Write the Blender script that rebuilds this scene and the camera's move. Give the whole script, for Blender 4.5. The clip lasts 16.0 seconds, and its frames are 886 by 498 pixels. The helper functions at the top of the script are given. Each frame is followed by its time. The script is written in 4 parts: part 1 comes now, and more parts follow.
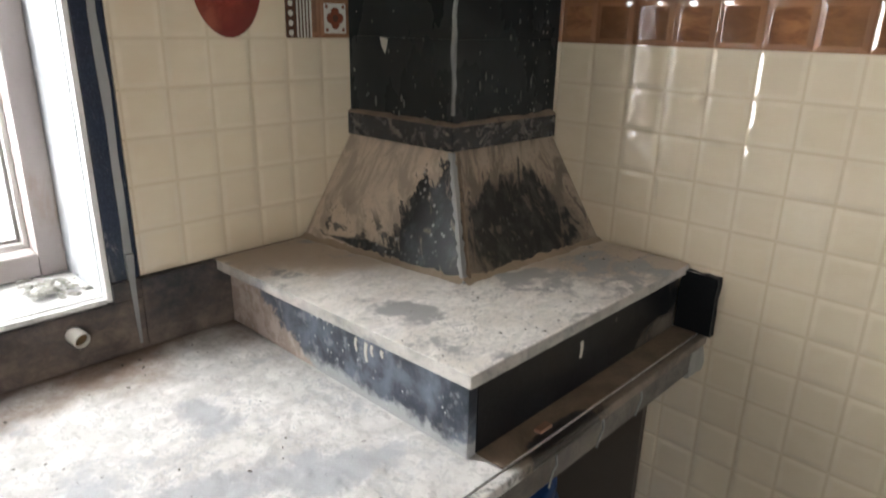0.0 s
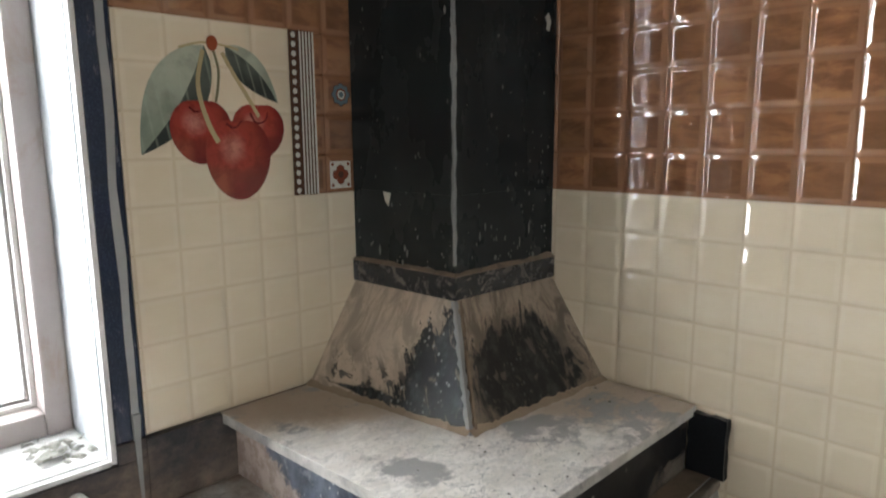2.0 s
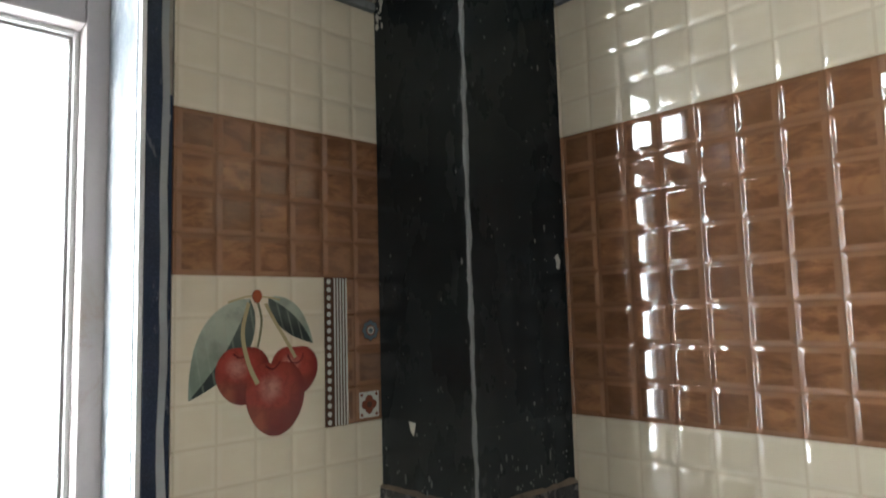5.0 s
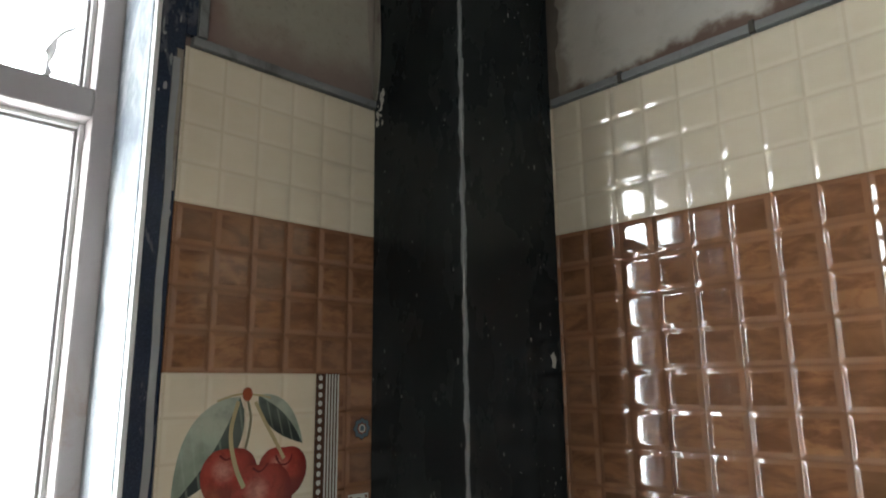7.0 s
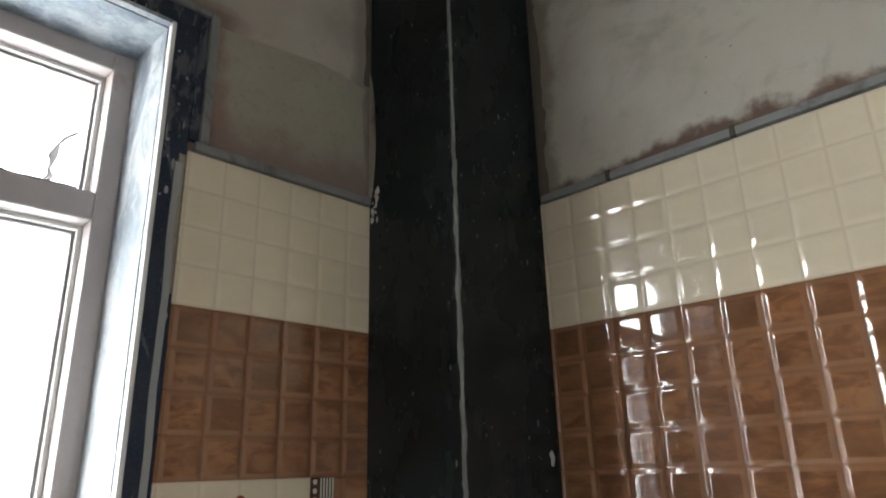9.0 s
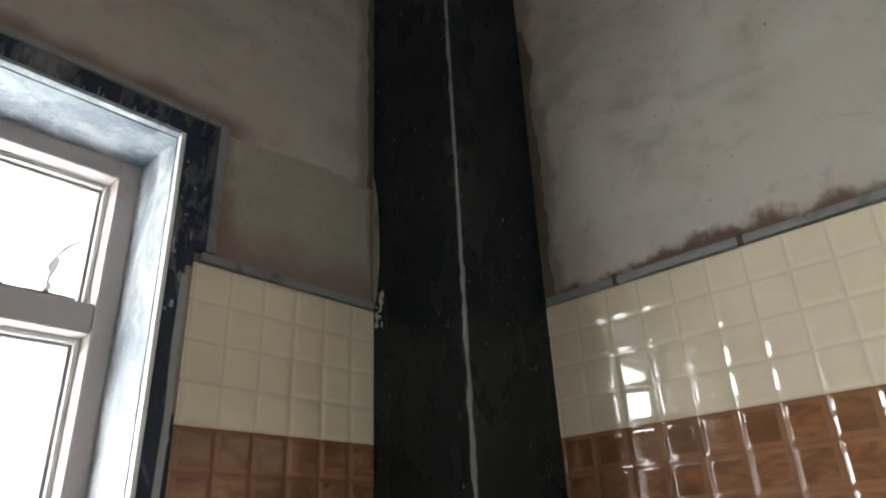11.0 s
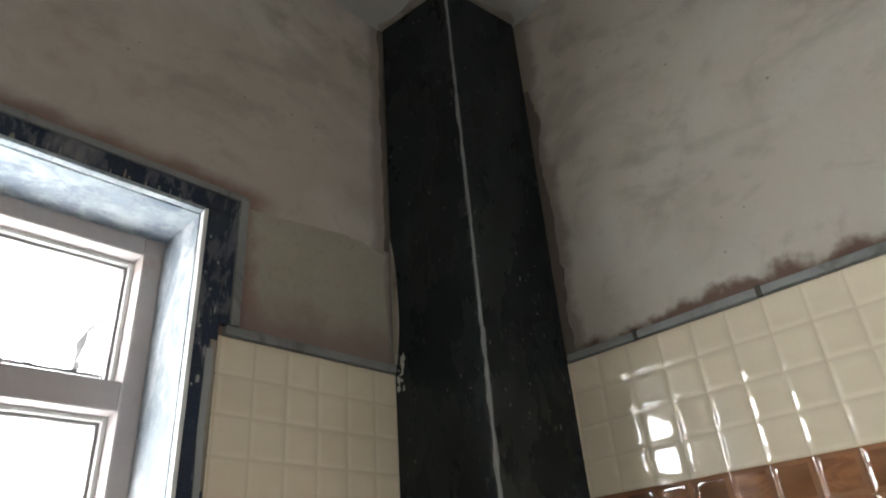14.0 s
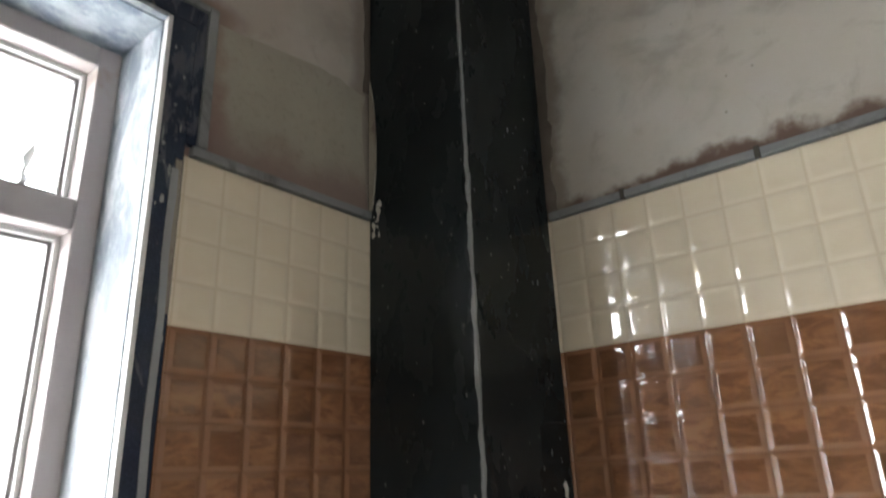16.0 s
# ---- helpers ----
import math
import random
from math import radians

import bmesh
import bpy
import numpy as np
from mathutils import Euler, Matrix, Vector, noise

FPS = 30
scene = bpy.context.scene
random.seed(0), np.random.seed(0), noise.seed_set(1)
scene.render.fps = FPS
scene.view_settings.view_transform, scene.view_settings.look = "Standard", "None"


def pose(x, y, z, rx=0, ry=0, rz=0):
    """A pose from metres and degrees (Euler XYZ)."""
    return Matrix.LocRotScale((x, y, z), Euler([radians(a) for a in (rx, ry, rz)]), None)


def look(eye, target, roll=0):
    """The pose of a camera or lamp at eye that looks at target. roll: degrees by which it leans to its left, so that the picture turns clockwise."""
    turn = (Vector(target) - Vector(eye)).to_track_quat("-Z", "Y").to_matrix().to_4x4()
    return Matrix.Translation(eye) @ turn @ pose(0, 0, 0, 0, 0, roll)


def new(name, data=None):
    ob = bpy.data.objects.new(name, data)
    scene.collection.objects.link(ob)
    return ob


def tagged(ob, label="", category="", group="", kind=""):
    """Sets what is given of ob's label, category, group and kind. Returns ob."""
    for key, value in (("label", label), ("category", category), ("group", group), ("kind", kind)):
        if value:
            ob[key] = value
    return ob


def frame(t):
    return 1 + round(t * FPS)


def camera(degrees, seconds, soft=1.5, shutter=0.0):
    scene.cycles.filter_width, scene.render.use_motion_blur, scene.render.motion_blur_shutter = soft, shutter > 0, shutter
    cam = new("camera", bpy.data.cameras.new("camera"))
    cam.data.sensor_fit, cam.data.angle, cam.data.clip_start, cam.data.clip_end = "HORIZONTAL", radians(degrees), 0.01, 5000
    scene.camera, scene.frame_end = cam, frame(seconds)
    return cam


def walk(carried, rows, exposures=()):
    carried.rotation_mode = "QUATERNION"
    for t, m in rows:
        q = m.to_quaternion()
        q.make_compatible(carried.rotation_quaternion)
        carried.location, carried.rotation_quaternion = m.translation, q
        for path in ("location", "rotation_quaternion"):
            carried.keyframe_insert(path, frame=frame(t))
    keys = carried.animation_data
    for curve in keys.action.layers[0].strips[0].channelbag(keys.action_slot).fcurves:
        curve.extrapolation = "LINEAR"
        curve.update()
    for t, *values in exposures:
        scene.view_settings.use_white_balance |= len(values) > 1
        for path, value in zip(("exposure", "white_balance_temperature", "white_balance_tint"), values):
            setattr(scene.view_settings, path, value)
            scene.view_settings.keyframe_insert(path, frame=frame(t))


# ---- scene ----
cam = camera(67.6, 16.0, soft=1.9, shutter=0.5)
WINDOW_W, FILL_W = 46.0, 15.0
EXPOSURES = [(0, 0.20, 6600, 11), (1, 0.18, 6450, 10), (2.5, 0.24, 6350, 8.5), (3.5, 0.26, 6250, 7.5), (5, 0.15, 6150, 5), (7.5, -0.06, 6250, 6), (11, -0.06, 6400, 7), (13, 0.0, 6400, 7), (14.5, 0.14, 6350, 7.5), (16, 0.12, 6350, 9)]
PATH = [
    (0, (-1.129, -1.06, 1.361), (0.238, 0.249, 0.714), 1.2),
    (0.5, (-1.123, -1.062, 1.377), (0.244, 0.294, 0.834), -0.1),
    (1, (-1.121, -1.062, 1.387), (0.255, 0.308, 0.911), -0.3),
    (1.5, (-1.125, -1.056, 1.417), (0.267, 0.315, 0.991), -0.1),
    (2, (-1.131, -1.064, 1.438), (0.281, 0.311, 1.102), -0.4),
    (2.5, (-1.141, -1.076, 1.458), (0.273, 0.318, 1.222), -0.8),
    (3, (-1.14, -1.118, 1.467), (0.24, 0.322, 1.331), -1.5),
    (3.5, (-1.141, -1.114, 1.492), (0.246, 0.324, 1.415), -1.8),
    (4, (-1.157, -1.126, 1.51), (0.247, 0.298, 1.494), -2.0),
    (4.5, (-1.167, -1.14, 1.534), (0.214, 0.304, 1.615), -2.0),
    (5, (-1.171, -1.151, 1.551), (0.183, 0.309, 1.744), -1.6),
    (7.5, (-1.197, -1.138, 1.615), (0.173, 0.239, 2.09), -0.9),
    (8, (-1.213, -1.138, 1.627), (0.159, 0.207, 2.183), -1.5),
    (8.5, (-1.216, -1.142, 1.632), (0.148, 0.195, 2.225), -1.6),
    (11, (-1.261, -1.102, 1.713), (0.085, 0.119, 2.548), -2.7),
    (11.5, (-1.286, -1.115, 1.723), (0.046, 0.083, 2.612), -3.1),
    (12, (-1.29, -1.135, 1.719), (0.027, 0.049, 2.648), -3.0),
    (12.5, (-1.304, -1.134, 1.729), (0.013, 0.02, 2.696), -3.9),
    (13, (-1.305, -1.129, 1.739), (0.001, 0.023, 2.725), -5.0),
    (13.5, (-1.29, -1.135, 1.738), (-0.001, 0.021, 2.739), -5.1),
    (14, (-1.291, -1.113, 1.735), (-0.01, 0.083, 2.7), -4.7),
    (14.5, (-1.282, -1.093, 1.73), (0.015, 0.121, 2.649), -3.7),
    (15, (-1.278, -1.068, 1.72), (0.052, 0.132, 2.611), -3.4),
    (15.5, (-1.272, -1.03, 1.713), (0.118, 0.172, 2.502), -3.1),
    (16, (-1.253, -0.994, 1.682), (0.206, 0.206, 2.339), -2.2),
]
walk(cam, [(t, look(eye, target, roll)) for t, eye, target, roll in PATH], EXPOSURES)

# ---- world and light ----
world = bpy.data.worlds.new("sky")
scene.world = world
world.use_nodes = True
wn = world.node_tree
sky = wn.nodes.new("ShaderNodeTexSky")
sky.sky_type, sky.sun_disc = "NISHITA", False
sky.sun_elevation, sky.sun_rotation = radians(40), radians(200)
wn.links.new(sky.outputs[0], wn.nodes["Background"].inputs[0])
wn.nodes["Background"].inputs[1].default_value = 0.12


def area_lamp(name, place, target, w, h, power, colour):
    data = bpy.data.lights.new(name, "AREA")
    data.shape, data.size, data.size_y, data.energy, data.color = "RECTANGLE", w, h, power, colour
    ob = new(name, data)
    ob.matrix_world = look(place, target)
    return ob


# daylight in the opening of the window, and an added fill lamp in an unseen doorway behind the camera
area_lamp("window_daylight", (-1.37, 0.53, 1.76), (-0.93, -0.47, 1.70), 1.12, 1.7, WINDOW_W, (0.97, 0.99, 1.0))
area_lamp("unseen_doorway_fill", (-2.28, -2.86, 1.10), (-2.2, 0, 1.10), 0.74, 1.9, FILL_W, (0.95, 0.985, 1.0))


# ---- materials ----
class Mat:
    """A small builder of node materials."""

    def __init__(self, name, rough=0.5, spec=0.5, metal=0.0):
        self.m = bpy.data.materials.new(name)
        self.m.use_nodes = True
        self.t = self.m.node_tree
        self.b = self.t.nodes["Principled BSDF"]
        self.put("Roughness", rough)
        self.put("Specular IOR Level", spec)
        self.put("Metallic", metal)
        self.tc = self.t.nodes.new("ShaderNodeTexCoord")
        self.pos = self.tc.outputs["Object"]
        self.uv = self.tc.outputs["UV"]

    def put(self, key, v):
        self.link(v, self.b.inputs[key])

    def link(self, v, socket):
        if hasattr(v, "is_output"):
            self.t.links.new(v, socket)
        elif isinstance(v, tuple) and len(v) == 3 and socket.type == "RGBA":
            socket.default_value = (*v, 1)
        else:
            socket.default_value = v

    def scale(self, vec, s, off=(0, 0, 0)):
        n = self.t.nodes.new("ShaderNodeMapping")
        self.link(vec, n.inputs[0])
        n.inputs[1].default_value, n.inputs[3].default_value = off, s
        return n.outputs[0]

    def noise(self, s, detail=5, rough=0.6, vec=None, dist=0.0):
        n = self.t.nodes.new("ShaderNodeTexNoise")
        self.link(vec or self.pos, n.inputs["Vector"])
        n.inputs["Scale"].default_value, n.inputs["Detail"].default_value = s, detail
        n.inputs["Roughness"].default_value, n.inputs["Distortion"].default_value = rough, dist
        return n.outputs[0]

    def voronoi(self, s, vec=None, feature="F1"):
        n = self.t.nodes.new("ShaderNodeTexVoronoi")
        n.feature = feature
        self.link(vec or self.pos, n.inputs["Vector"])
        n.inputs["Scale"].default_value = s
        return n.outputs["Distance"]

    def step(self, v, a, b, lo=0.0, hi=1.0):
        n = self.t.nodes.new("ShaderNodeMapRange")
        n.interpolation_type = "SMOOTHSTEP"
        for i, x in enumerate((v, a, b, lo, hi)):
            self.link(x, n.inputs[i])
        return n.outputs[0]

    def math(self, op, a, b=0.0):
        n = self.t.nodes.new("ShaderNodeMath")
        n.operation = op
        self.link(a, n.inputs[0])
        self.link(b, n.inputs[1])
        return n.outputs[0]

    def axis(self, vec, i):
        n = self.t.nodes.new("ShaderNodeSeparateXYZ")
        self.link(vec, n.inputs[0])
        return n.outputs[i]

    def mix(self, f, a, b):
        n = self.t.nodes.new("ShaderNodeMix")
        n.data_type = "RGBA"
        self.link(f, n.inputs[0])
        self.link(a, n.inputs[6])
        self.link(b, n.inputs[7])
        return n.outputs[2]

    def blob(self, i, j, a, b, ra, rb, turn, gain):
        """A soft oval about (a, b) in the plane of the axes i, j: gain in its middle, nothing outside."""
        c, s = math.cos(radians(turn)), math.sin(radians(turn))
        du, dv = self.math("SUBTRACT", self.axis(self.pos, i), a), self.math("SUBTRACT", self.axis(self.pos, j), b)
        p = self.math("ADD", self.math("MULTIPLY", du, c / ra), self.math("MULTIPLY", dv, s / ra))
        q = self.math("ADD", self.math("MULTIPLY", du, -s / rb), self.math("MULTIPLY", dv, c / rb))
        r = self.math("ADD", self.math("MULTIPLY", p, p), self.math("MULTIPLY", q, q))
        return self.math("MULTIPLY", self.math("MAXIMUM", self.math("SUBTRACT", 1.0, r), 0.0), gain)

    def bump(self, v, strength=0.2, dist=0.002):
        n = self.t.nodes.new("ShaderNodeBump")
        n.inputs["Strength"].default_value, n.inputs["Distance"].default_value = strength, dist
        self.link(v, n.inputs["Height"])
        self.put("Normal", n.outputs[0])


def dusty(name, stone, dust, amount, scale=6.0, stretch=(1, 1, 1), off=(0, 0, 0), soft=0.10, rough=0.18, smear=0.5, flecks=0.0, fleck_colour=(0.55, 0.54, 0.5), dust2=None, bias=None, spec=0.5, relief=0.25, tint=None, dist=0.9, spots=(), scratch=None, flakes=0.0):
    """Polished dark stone under building dust: the dust lies in patches and brushed streaks."""
    m = Mat(name, spec=spec)
    v = m.scale(m.pos, stretch, off)
    big = m.noise(scale, 8, 0.62, v, dist)
    fine = m.noise(scale * 6, 6, 0.7, v, 0.5)
    field = m.math("ADD", m.math("MULTIPLY", big, 1 - smear * 0.45), m.math("MULTIPLY", fine, smear * 0.45))
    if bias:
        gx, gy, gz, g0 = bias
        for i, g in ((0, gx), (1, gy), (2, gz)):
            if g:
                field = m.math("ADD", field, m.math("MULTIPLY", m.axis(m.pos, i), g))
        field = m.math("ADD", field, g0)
    for spot in spots:
        field = m.math("ADD", field, m.blob(*spot))
    edge = 0.5 + (0.5 - amount) * 0.42
    mask = m.step(field, edge - soft * 0.5, edge + soft * 0.5)
    if scratch:
        line = m.step(m.math("ABSOLUTE", m.math("SUBTRACT", m.noise(34, 2, 0.5, m.scale(m.pos, (1, 1.4, 1), (3, 1, 0)), 1.6), 0.5)), 0.022, 0.010)
        line = m.math("MULTIPLY", line, m.step(m.noise(21, 3, 0.6), 0.47, 0.55))
        mask = m.math("SUBTRACT", mask, m.math("MULTIPLY", m.math("MULTIPLY", line, mask), m.step(m.blob(*scratch), 0.05, 0.4, 0.0, 0.8)))
    grain = m.noise(420, 3, 0.6)
    stone_c = m.mix(m.step(grain, 0.45, 0.75), stone, tuple(min(1, c * (1.8 if stone[0] < 0.1 else 1.12) + 0.004) for c in stone))
    d2 = dust2 or tuple(c * 0.68 for c in dust)
    dust_c = m.mix(m.step(m.noise(scale * 1.7, 7, 0.65, v, dist * 0.8), 0.36, 0.62), d2, dust)
    dust_c = m.mix(m.step(m.noise(130, 5, 0.75), 0.52, 0.72, 0.0, 0.8), dust_c, tuple(c * 0.72 for c in dust))
    if flakes:
        cake = m.step(m.noise(scale * 2.6, 5, 0.55, m.scale(v, (1, 1.3, 1), (5, 2, 1)), 1.3), 0.505, 0.545)
        chip = m.step(m.noise(scale * 7, 3, 0.5, m.scale(v, (1.5, 1, 1), (1, 6, 1)), 1.6), 0.57, 0.60)
        dust_c = m.mix(m.math("MULTIPLY", cake, flakes), dust_c, tuple(c * 0.62 for c in dust))
        dust_c = m.mix(m.math("MULTIPLY", chip, flakes), dust_c, tuple(c * 0.50 for c in dust))
    if tint:
        gx, gy, g0, tc_ = tint
        where = m.math("ADD", m.math("MULTIPLY", m.axis(m.pos, 0), gx), m.math("MULTIPLY", m.axis(m.pos, 1), gy))
        where = m.math("ADD", m.math("ADD", where, g0), m.math("MULTIPLY", m.math("SUBTRACT", m.noise(7, 6, 0.65), 0.5), 0.4))
        dust_c = m.mix(m.step(where, -0.04, 0.12, 0.0, 0.9), dust_c, tc_)
    col = m.mix(mask, stone_c, dust_c)
    r = m.step(mask, 0.0, 0.7, rough, 0.93)
    if flecks:
        cell = m.voronoi(30, m.scale(m.pos, (1, 1, 0.6), off))
        where = m.step(m.noise(4.5, 3, 0.6), 0.62 - flecks * 0.25, 0.72 - flecks * 0.2)
        spot = m.math("MULTIPLY", m.step(cell, 0.12, 0.05), where)
        col = m.mix(spot, col, fleck_colour)
        r = m.mix(spot, r, (0.9, 0.9, 0.9))
    m.put("Base Color", col)
    m.put("Roughness", r)
    m.bump(m.math("ADD", m.math("MULTIPLY", mask, 0.8), m.math("MULTIPLY", fine, 0.9)), relief, 0.002)
    return m.m


def tile_glaze(name, centre, rim, vary, dark, rough=0.05):
    """Glazed pressed tile: every block has its own tone, a grain, a rim tone for light on the bevel, and a darker
    joint.
    """
    m = Mat(name, rough=rough, spec=0.5)
    fr = m.t.nodes.new("ShaderNodeVectorMath")
    fr.operation = "FRACTION"
    m.link(m.uv, fr.inputs[0])
    fl = m.t.nodes.new("ShaderNodeVectorMath")
    fl.operation = "FLOOR"
    m.link(m.uv, fl.inputs[0])
    wn_ = m.t.nodes.new("ShaderNodeTexWhiteNoise")
    m.link(fl.outputs[0], wn_.inputs["Vector"])
    du = m.math("ABSOLUTE", m.math("SUBTRACT", m.axis(fr.outputs[0], 0), 0.5))
    dv = m.math("ABSOLUTE", m.math("SUBTRACT", m.axis(fr.outputs[0], 1), 0.5))
    d = m.math("MAXIMUM", du, dv)
    shift = m.t.nodes.new("ShaderNodeVectorMath")
    shift.operation = "MULTIPLY_ADD"
    m.link(fl.outputs[0], shift.inputs[0])
    shift.inputs[1].default_value = (3.7, 5.3, 1.1)
    m.link(m.pos, shift.inputs[2])
    grain = m.noise(13, 7, 0.6, m.scale(shift.outputs[0], (1, 1, 2.6)), 0.5)
    cloud = m.noise(6, 4, 0.6, shift.outputs[0], 0.3)
    c = m.mix(m.step(grain, 0.36, 0.64), dark, centre)
    c = m.mix(m.step(cloud, 0.45, 0.68, 0.0, 0.6), c, dark)
    c = m.mix(m.math("MULTIPLY", m.math("POWER", wn_.outputs["Value"], 1.6), vary), c, tuple(x * 0.42 for x in centre))
    c = m.mix(m.step(d, 0.352, 0.385), c, m.mix(m.step(grain, 0.3, 0.7), tuple(x * 0.96 for x in rim), rim))
    c = m.mix(m.step(d, 0.450, 0.488), c, tuple(x * q for x, q in zip(rim, (0.88, 0.84, 0.78))))
    film = m.step(m.noise(7, 6, 0.7), 0.5, 0.8, 0.0, 0.07)
    m.put("Base Color", m.mix(film, c, (0.5, 0.46, 0.4)))
    m.put("Roughness", m.step(m.noise(9, 6, 0.7), 0.45, 0.85, rough, rough + 0.05))
    m.put("Coat Weight", 1.0)
    m.put("Coat IOR", 1.6)
    m.put("Coat Roughness", 0.012)
    m.bump(m.noise(14, 2, 0.5), 0.005, 0.002)
    return m.m


def painted(name, colour, rough=0.5, spread=0.85, scale=9.0, grain=90, bump=0.12, stain=None, amount=0.4):
    m = Mat(name, rough=rough)
    c = m.mix(m.noise(scale, 6, 0.65), tuple(x * spread for x in colour), colour)
    c = m.mix(m.step(m.noise(grain, 5, 0.7), 0.5, 0.8, 0.0, 0.4), c, tuple(x * 0.75 for x in colour))
    if stain:
        c = m.mix(m.step(m.noise(scale * 0.6, 7, 0.7, None, 0.8), 0.62 - amount * 0.3, 0.78 - amount * 0.2), c, stain)
    m.put("Base Color", c)
    m.bump(m.noise(grain, 6, 0.7), bump, 0.003)
    return m.m


def raw_plaster(name, side):
    """Bare trowelled plaster with a rusty tide mark above the tiles and darker making-good beside the flue."""
    m = Mat(name, rough=0.95, spec=0.2)
    base = m.mix(m.noise(2.3, 7, 0.62, None, 0.6), (0.45, 0.39, 0.32) if side == "east" else (0.37, 0.315, 0.27), (0.53, 0.49, 0.425) if side == "east" else (0.52, 0.455, 0.39))
    base = m.mix(m.step(m.noise(4.5, 5, 0.55, m.scale(m.pos, (1, 1, 1), (3, 7, 2)), 0.2), 0.44, 0.66, 0.0, 0.7), base, (0.52, 0.485, 0.43))
    base = m.mix(m.step(m.noise(3.4, 6, 0.6, m.scale(m.pos, (1, 1, 1.5), (9, 2, 4)), 0.4), 0.48, 0.66, 0.0, 0.55), base, (0.29, 0.255, 0.21))
    base = m.mix(m.step(m.noise(11, 7, 0.68, m.scale(m.pos, (1, 1, 1), (2, 6, 8)), 0.5), 0.52, 0.70, 0.0, 0.4), base, (0.34, 0.275, 0.235))
    base = m.mix(m.step(m.noise(16, 6, 0.75), 0.62, 0.78, 0.0, 0.3), base, (0.25, 0.22, 0.19))
    pit = m.math("MULTIPLY", m.step(m.voronoi(22), 0.10, 0.05), m.step(m.noise(6, 3, 0.6), 0.52, 0.6, 0.0, 0.7))
    base = m.mix(pit, base, (0.17, 0.15, 0.13))
    z = m.axis(m.pos, 2)
    along = m.axis(m.pos, 0 if side == "north" else 1)
    wob = m.noise(9, 6, 0.62)
    tide = m.math("SUBTRACT", z, m.math("MULTIPLY", wob, 0.13))
    if side == "east":
        base = m.mix(m.step(tide, 2.228, 2.196), base, (0.16, 0.105, 0.08))
        near = m.math("ADD", along, m.math("MULTIPLY", m.noise(11, 6, 0.62), 0.10))
        base = m.mix(m.step(near, -0.30, -0.262, 0.0, 0.85), base, (0.24, 0.20, 0.16))
    elif side == "north":
        near = m.math("ADD", along, m.math("MULTIPLY", m.noise(9, 5, 0.6), 0.05))
        base = m.mix(m.step(near, -0.335, -0.30, 0.0, 0.7), base, (0.24, 0.20, 0.17))
        edge = m.step(m.math("SUBTRACT", z, m.math("MULTIPLY", wob, 0.08)), 2.57, 2.52)
        edge = m.math("MULTIPLY", edge, m.step(m.math("ADD", along, m.math("MULTIPLY", wob, 0.1)), -0.56, -0.64, 0.0, 0.8))
        base = m.mix(edge, base, (0.19, 0.11, 0.09))
        mould = m.step(m.noise(3.5, 6, 0.7, m.scale(m.pos, (1, 1, 1), (5, 0, 1))), 0.5, 0.66)
        base = m.mix(m.math("MULTIPLY", mould, m.step(z, 2.85, 3.3, 0.0, 0.6)), base, (0.17, 0.17, 0.11))
    m.put("Base Color", base)
    m.bump(m.math("ADD", m.noise(60, 7, 0.7), m.math("MULTIPLY", m.noise(7, 4, 0.6), 2.0)), 0.35, 0.004)
    return m.m


def patch_plaster(name):
    """Smoother, later plaster, stained purple-brown along its foot and beside the edging."""
    m = Mat(name, rough=0.95, spec=0.2)
    c = m.mix(m.noise(7, 6, 0.62), (0.32, 0.285, 0.225), (0.41, 0.37, 0.30))
    c = m.mix(m.step(m.noise(90, 5, 0.7), 0.5, 0.75, 0.0, 0.4), c, (0.20, 0.175, 0.14))
    wob = m.math("MULTIPLY", m.noise(8, 6, 0.6), 0.16)
    c = m.mix(m.step(m.math("SUBTRACT", m.axis(m.pos, 2), wob), 2.29, 2.19, 0.0, 0.75), c, (0.22, 0.145, 0.13))
    c = m.mix(m.step(m.math("ADD", m.axis(m.pos, 0), wob), -0.575, -0.625, 0.0, 0.7), c, (0.22, 0.125, 0.11))
    m.put("Base Color", c)
    m.bump(m.noise(60, 7, 0.7), 0.25, 0.003)
    return m.m


BLACK = (0.010, 0.011, 0.013)
M_SLAB = dusty("dusty_slab_top", (0.35, 0.34, 0.33), (0.85, 0.815, 0.77), 0.72, 10, (1, 1.3, 1), (2, 1, 0), 0.08, 0.5, 0.5, 0, dust2=(0.72, 0.675, 0.62), relief=0.7, dist=0.35, tint=(1, 1, 0.735, (0.54, 0.44, 0.345)), spots=((0, 1, -0.15, -0.50, 0.20, 0.105, -8, -0.17), (0, 1, -0.52, -0.385, 0.15, 0.04, -72, -0.13), (0, 1, -0.565, -0.13, 0.07, 0.03, -70, -0.14), (0, 1, -0.42, -0.50, 0.10, 0.085, 0, 0.15)), scratch=(0, 1, -0.46, -0.50, 0.20, 0.16, -30, 1.0), flakes=0.34)
# the worktop's tint paints a brown shadow band along the north wall
M_COUNTER = dusty("dusty_worktop", (0.42, 0.43, 0.445), (0.77, 0.75, 0.725), 0.72, 7, (1, 1, 1), (7, 3, 0), 0.13, 0.5, 0.5, 0, dust2=(0.62, 0.60, 0.575), relief=1.0, dist=0.35, tint=(0, 1, 0.125, (0.23, 0.15, 0.10)), spots=((0, 1, -0.78, -0.25, 0.07, 0.035, -80, -0.16), (0, 1, -0.77, -0.47, 0.16, 0.07, -20, -0.14), (0, 1, -0.95, -0.42, 0.16, 0.06, 10, -0.08)), scratch=(0, 1, -0.85, -0.35, 0.35, 0.22, 0, 0.6), flakes=0.38)


